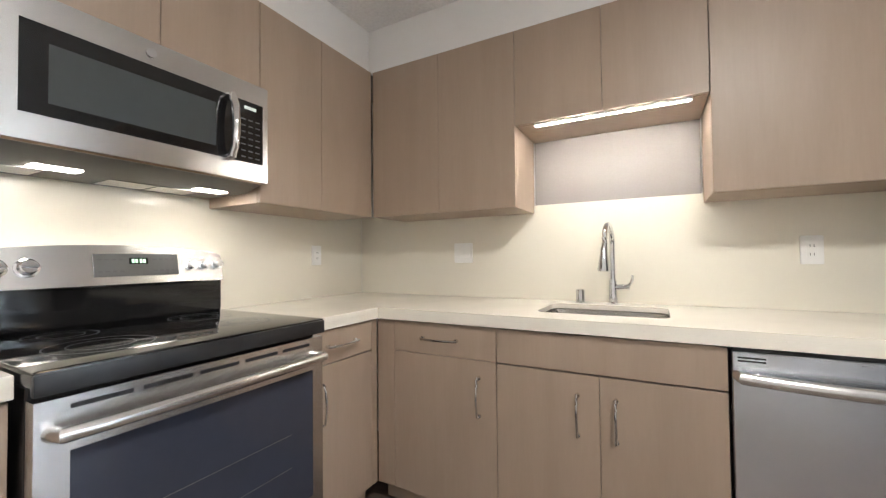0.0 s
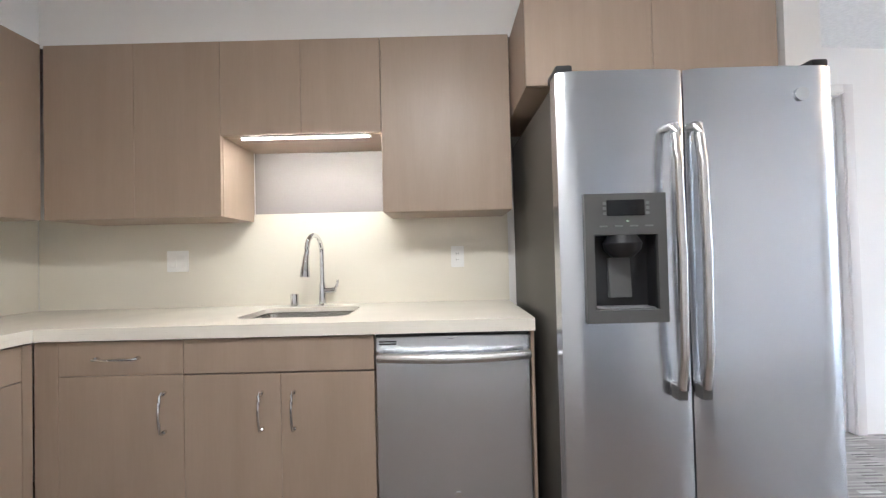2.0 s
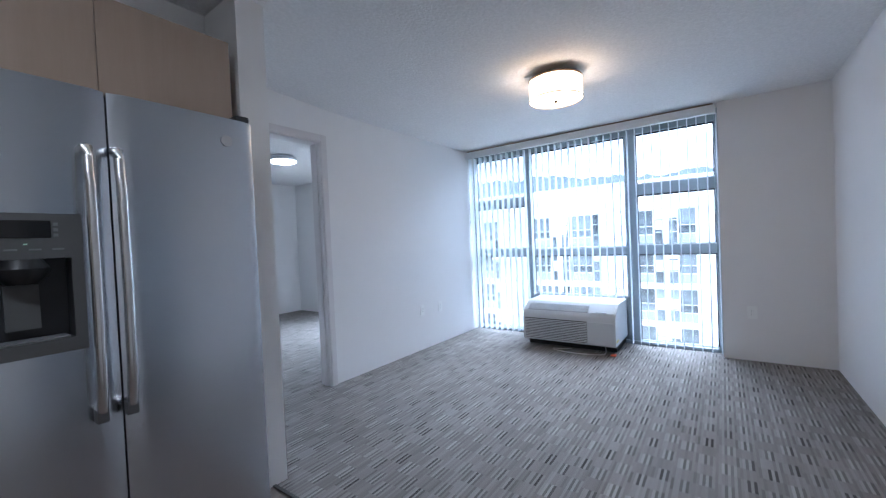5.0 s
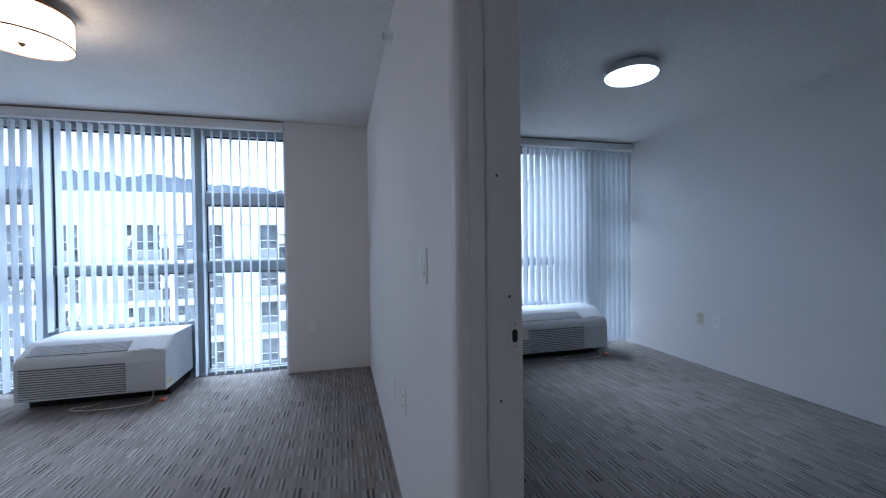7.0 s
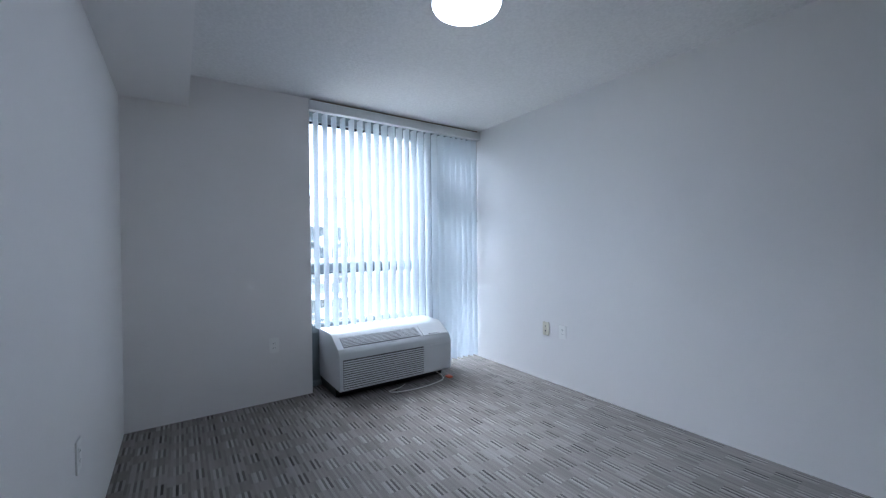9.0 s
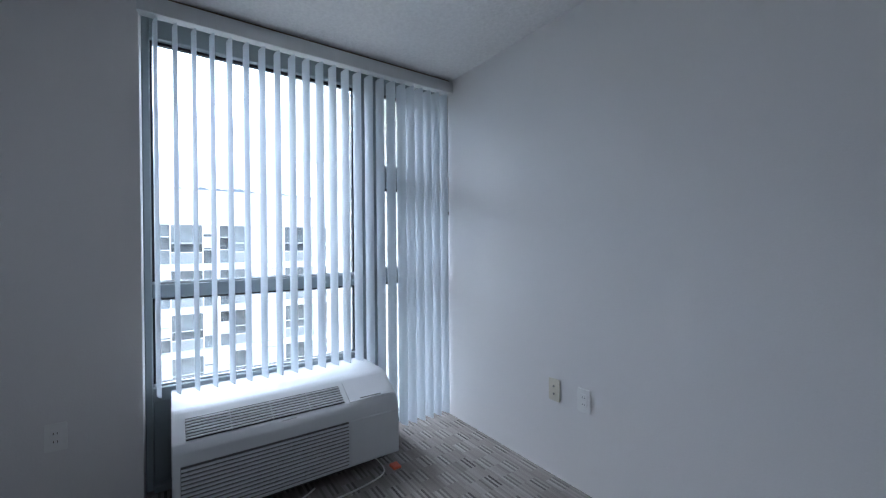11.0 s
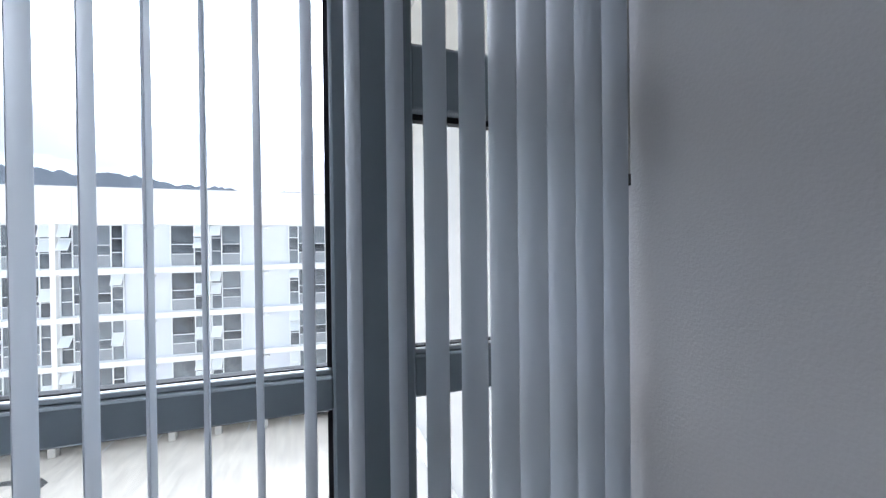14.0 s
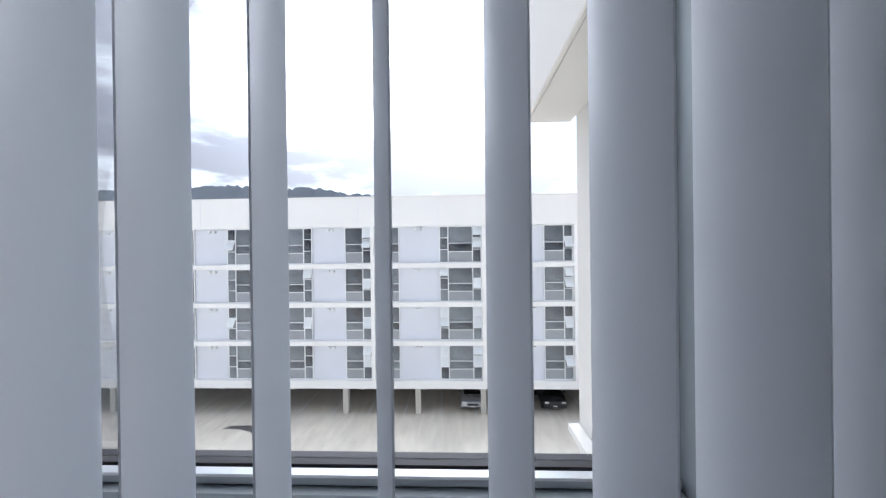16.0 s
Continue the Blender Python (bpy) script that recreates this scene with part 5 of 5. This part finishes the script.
def far_building():
    """The block across the yard: four storeys of grey panels and white bands on parking columns."""
    X = 35.8
    t = thing("apartment_building", (X, 0, YARD), "long white and pale grey apartment block over open parking", "building")
    lev = [2.92, 0.02, -2.88, -5.76, -8.70]
    y_min, y_max = -34.0, 44.0
    part("wall", box(X + 0.3, X + 9.0, y_min, y_max, -8.7, 5.1), FACADE, t)
    part("parapet", box(X - 0.15, X + 9.2, y_min - 0.1, y_max + 0.1, 2.92, 5.10, 0.03), FACADE_W, t)
    part("coping", box(X - 0.22, X + 9.2, y_min - 0.1, y_max + 0.1, 5.102, 5.18), FACADE_W, t)
    for y in range(int(y_min), int(y_max), 6):
        part("parapet_joint", box(X - 0.156, X - 0.15, y, y + 0.05, 3.0, 5.05), FACADE, t)
    for z in lev[1:]:
        part("band", box(X - 0.16, X + 0.35, y_min, y_max, z - 0.17, z + 0.17, 0.01), FACADE_W, t)
    part("slab_edge", box(X - 0.16, X + 9.0, y_min, y_max, -9.12, -8.872, 0.01), FACADE_W, t)
    # thin sheet over the white slab underside, its dark colour standing for parking shade
    part("soffit", box(X + 0.1, X + 8.45, y_min + 0.1, y_max - 0.1, -9.135, -9.1215), PARKING_SHADE, t)
    part("back_wall", box(X + 8.5, X + 8.9, y_min, y_max, YARD, -9.12), PARKING_SHADE, t)
    # bays: (window group from, to, white fin) along y
    groups = [(12.2, 5.6, 8.98), (3.12, -1.03, 0.95), (-4.02, -9.43, -7.3), (-11.72, -16.4, -14.0)]
    groups += [(20.4, 14.75, 17.6), (29.0, 23.2, 26.1), (37.6, 31.8, 34.7), (-19.4, -24.4, -21.9), (-27.2, -32.0, -29.6)]
    rnd = random.Random(4)
    cache = {}

    def bars(w, h, cuts, s):
        """Frame of one window: uprights at the cuts, head, sill, and the rails of each light."""
        b = bmesh.new()
        for c in cuts:
            c = min(max(c, 0.035), w - 0.035)
            box(-0.06, 0.05, c - 0.035, c + 0.035, 0, h, bm=b)
        box(-0.05, 0.05, 0.03, w - 0.03, h - 0.07, h, bm=b)
        box(-0.05, 0.05, 0.03, w - 0.03, 0, 0.07, bm=b)
        for a, c in zip(cuts, cuts[1:]):
            for f in ((0.36, 0.68) if c - a <= s + 0.01 else (0.30, 0.53)):
                box(-0.04, 0.04, a + 0.03, c - 0.03, h * f - 0.025, h * f + 0.025, bm=b)
        return mesh_of("window", b, FAR_FRAME)

    unit = mesh_of("pane", box(-0.01, 0.01, 0, 1, 0, 1), FAR_GLASS)
    low = mesh_of("guard_pane", box(-0.015, 0.012, 0, 1, 0, 1), GUARD)

    def window(y_hi, y_lo, z_lo, z_hi, style):
        """style 0: vents either side of a wide light, 1: a vent towards -y, 2: a vent towards +y."""
        w, h = round(y_hi - y_lo, 2), z_hi - z_lo
        s = 0.66
        cuts = [0.0, s, w - s, w] if style == 0 else ([0, s, w] if style == 1 else [0, w - s, w])
        key = (w, round(h, 2), style)
        if key not in cache:
            cache[key] = (bars(w, h, cuts, s), mesh_of("sash", ring(0.0, s - 0.06, 0, h * 0.30, 0.05, s - 0.11, 0.05, h * 0.30 - 0.05, 'x', -0.02, 0.02), FAR_FRAME),
                          mesh_of("sash_pane", box(-0.006, 0.006, 0.05, s - 0.11, 0.05, h * 0.30 - 0.05), SKY_PANE))
        fm, sm, gm = cache[key]
        f = new("window", fm)
        f.parent = t
        f.matrix_basis = Matrix.Translation((0.22, y_lo, z_lo - YARD))
        for a, c in zip(cuts, cuts[1:]):
            vent = c - a <= s + 0.01
            for k, (u, v) in enumerate(((0, 0.36), (0.36, 0.68), (0.68, 1)) if vent else ((0, 0.30), (0.30, 0.53), (0.53, 1))):
                q = new("guard_pane" if not vent and k == 0 else "pane", low if not vent and k == 0 else unit)
                q.parent = f
                q.matrix_basis = Matrix.LocRotScale((0.0, a, h * u), None, (1, c - a, h * (v - u)))
                if vent and k > 0 and rnd.random() < (0.55 if k == 1 else 0.45):
                    o = new("sash", sm)
                    o.parent = f
                    o.matrix_basis = Matrix.Translation((-0.04, a + 0.03, h * v - 0.02)) @ Matrix.Rotation(radians(rnd.uniform(20, 44)), 4, 'Y') @ Matrix.Translation((0, 0, -h * 0.30))
                    g = new("sash_pane", gm)
                    g.parent = f
                    g.matrix_basis = o.matrix_basis

    for hi, lo, fin in groups:
        part("fin", box(X - 0.18, X + 0.35, fin - 0.14, fin + 0.14, -8.70, 2.918, 0.01), FACADE_W, t)
        for k in range(4):
            zt, zb = lev[k] - (0.0 if k == 0 else 0.17), lev[k + 1] + 0.17
            window(hi, fin + 0.14, zb, zt, 1 if hi - fin < 2.4 else 0)
            window(fin - 0.14, lo, zb, zt, 2 if fin - lo < 2.2 else 0)
            # paired vent hoods beside each group
            for s in (0.0, 0.34):
                part("vent_hood", box(X + 0.02, X + 0.3, lo - 1.68 + s, lo - 1.44 + s, zt - 0.30, zt - 0.12, 0.02), FAR_FRAME, t)
    for y in (21.5, 15.9, 9.4, 3.2, 0.55, -2.3, -7.2, -10.6, -16.5, -22, -28):
        part("column", box(X + 0.2, X + 0.65, y - 0.2, y + 0.2, YARD, -9.12, 0.02), COLUMN, t)
        part("column", box(X + 5.2, X + 5.6, y - 0.2, y + 0.2, YARD, -9.12, 0.02), COLUMN, t)
    return t


# concrete darkened to carry the shade under the block
PARKING_SHADE = surface("shade_darkened_concrete", (0.16, 0.155, 0.15), 0.9, var=0.1, scale=0.5, grain=4)
far_building()

# ground sheet to the horizon
b = bmesh.new()
vs = [b.verts.new(p) for p in ((-300, -2500, YARD), (3000, -2500, YARD), (3000, 2500, YARD), (-300, 2500, YARD))]
b.faces.new(vs)
solid("ground", b, CONCRETE, "stained pale concrete parking yard", "ground")
LINE = surface("white_line_paint", (0.75, 0.74, 0.71), 0.8, var=0.1, scale=1)
STAIN = surface("dark_tar_patch", (0.10, 0.095, 0.09), 0.85, var=0.2, scale=1.5)
for k in range(14):
    y = -17.5 + k * 2.7
    ln = prism([(36.0, y), (41.0, y + 0.0), (41.0, y + 0.12), (36.0, y + 0.12)], 'z', YARD + 0.004, YARD + 0.008)
    solid("bay_line", ln, LINE, "white painted parking bay line", "road marking", group="parking bay lines")
pt = [(0, 0), (0.5, 0.5), (0.75, 1.2), (0.7, 2.3), (0.35, 2.6), (0.3, 1.6), (0.0, 0.8), (-0.6, 0.1)]
solid("tar_patch", prism([(33.0 + x * 1.3, 8.0 + y * 1.2) for x, y in pt], 'z', YARD + 0.004, YARD + 0.007), STAIN, "dark tar patch on the concrete", "road marking")

# the storeys under this flat
own = thing("lower_storeys", (-6.0, 0, YARD), "pale storeys of the same building under the flat", "building", kind="structure")
part("wall", box(-20.0, 7.40, -6.59, 40.0, YARD, -0.17), FACADE_W, own)
part("slab_edge", box(7.40, 7.46, -6.59, 40.0, -0.40, -0.17, 0.005), FACADE_W, own)
# our own wing beside the bedroom window
wing = thing("building_wing", (8.9, -6.95, YARD), "white projecting wing of the same building with a sloped overhang", "building")
part("wall", box(7.46, 10.45, -12.0, -6.60, YARD, 6.5, 0.01), WING, wing)
oh = [(7.46, 2.46), (10.62, 2.46), (10.68, 2.52), (10.68, 2.70), (10.58, 2.80), (10.58, 6.2), (7.46, 6.2)]
part("overhang", prism(oh, 'y', -6.598, -6.21), WING, wing)
part("fascia_band", box(7.46, 10.69, -6.209, -6.17, 2.455, 2.66, 0.01), WING, wing)
part("ledge", prism([(7.46, -0.27), (10.44, -0.27), (10.44, -0.33), (7.46, -0.33)], 'y', -6.598, -6.50), WING, wing)


# ---- cars ----
def car(x, y, paint, label, tall=0.0, turn=180):
    t = thing("car", (x, y, YARD), label, "car", "parked cars", turn=turn, local=True)
    L, H = 4.4, 1.42 + tall
    side = [(-2.2, 0.30), (2.15, 0.30), (2.2, 0.45), (2.18, 0.68), (2.05, 0.80), (1.15, 0.95), (-1.6, 0.98), (-2.12, 0.92), (-2.2, 0.6)]
    part("body", prism(side, 'y', -0.88, 0.88, bevel=0.05), paint, t)
    cab = [(1.1, 0.94), (0.45, H - 0.06), (0.2, H), (-1.0, H), (-1.3, H - 0.05), (-1.75, 0.96)]
    bm = prism(cab, 'y', -0.80, 0.80)
    for v in bm.verts:
        v.co.y *= 1 - 0.16 * max(0, (v.co.z - 0.95) / (H - 0.95))
    part("cabin", bm, paint, t)
    w = bmesh.new()
    pts = [(1.09, -0.68, 0.975), (1.09, 0.68, 0.975), (0.50, 0.60, H - 0.10), (0.50, -0.60, H - 0.10)]
    w.faces.new([w.verts.new((p[0] + 0.03, p[1], p[2])) for p in pts])
    part("windscreen", w, BLACK_GLASS, t)
    for s in (-1, 1):
        part("headlight", box(2.06, 2.185, s * 0.62 - 0.17, s * 0.62 + 0.17, 0.64, 0.76, 0.03, seg=2), CHROME, t)
        part("mirror", box(0.75, 0.9, s * 0.98 - 0.09, s * 0.98 + 0.09, 0.98, 1.12, 0.03), paint, t)
        for q in (1.35, -1.35):
            wl = part("wheel", rod((q, s * 0.68, 0.31), (q, s * 0.90, 0.31), 0.31, n=24), TYRE, t)
            part("rim", rod((q, s * 0.895, 0.31), (q, s * 0.908, 0.31), 0.19, n=20), NICKEL, wl)
    part("radiator_grille", box(2.17, 2.205, -0.42, 0.42, 0.50, 0.66, 0.01), BLACK, t)
    part("number_plate", box(2.19, 2.212, -0.16, 0.16, 0.40, 0.48, 0.004), FACADE_W, t)
    part("bumper", box(2.12, 2.215, -0.80, 0.80, 0.30, 0.40, 0.02), BLACK, t)
    return t


car(38.6, -6.4, CAR_SILVER, "silver sedan parked nose out under the block", 0.05)
car(38.7, -12.6, CAR_DARK, "black sedan parked nose out under the block")
car(39.0, -9.2, CAR_SILVER, "grey sedan parked nose out under the block")


# ---- hills ----
def ridge(name, x, scale, seed, label, y0, y1, peak):
    b = bmesh.new()
    n = 700
    low, top, back = [], [], []
    for i in range(n + 1):
        f = i / n
        y = y0 + (y1 - y0) * f
        q = noise.noise(Vector((f * 9.0 + seed, 0.3, 0))) * 0.08 + noise.noise(Vector((f * 40.0 + seed, 1.3, 0))) * 0.075 + noise.noise(Vector((f * 170 + seed, 2.3, 0))) * 0.045 + noise.noise(Vector((f * 420 + seed, 3.3, 0))) * 0.02
        h = peak(f) * (1 + q) * scale
        low.append(b.verts.new((x - 90, y, YARD - 2)))
        top.append(b.verts.new((x, y, h)))
        back.append(b.verts.new((x + 200, y, YARD - 2)))
    for i in range(n):
        b.faces.new((low[i], low[i + 1], top[i + 1], top[i]))
        b.faces.new((top[i], top[i + 1], back[i + 1], back[i]))
    solid(name, b, MOUNTAIN, label, "hills", kind="structure")


ridge("backdrop_hills", 900, 1.0, 3.0, "wooded ridge under cloud, blue-grey from painted distance haze", -900, 1500, lambda f: 114 + 36 * max(0.0, min(1.0, (f - 0.42) * 7)))
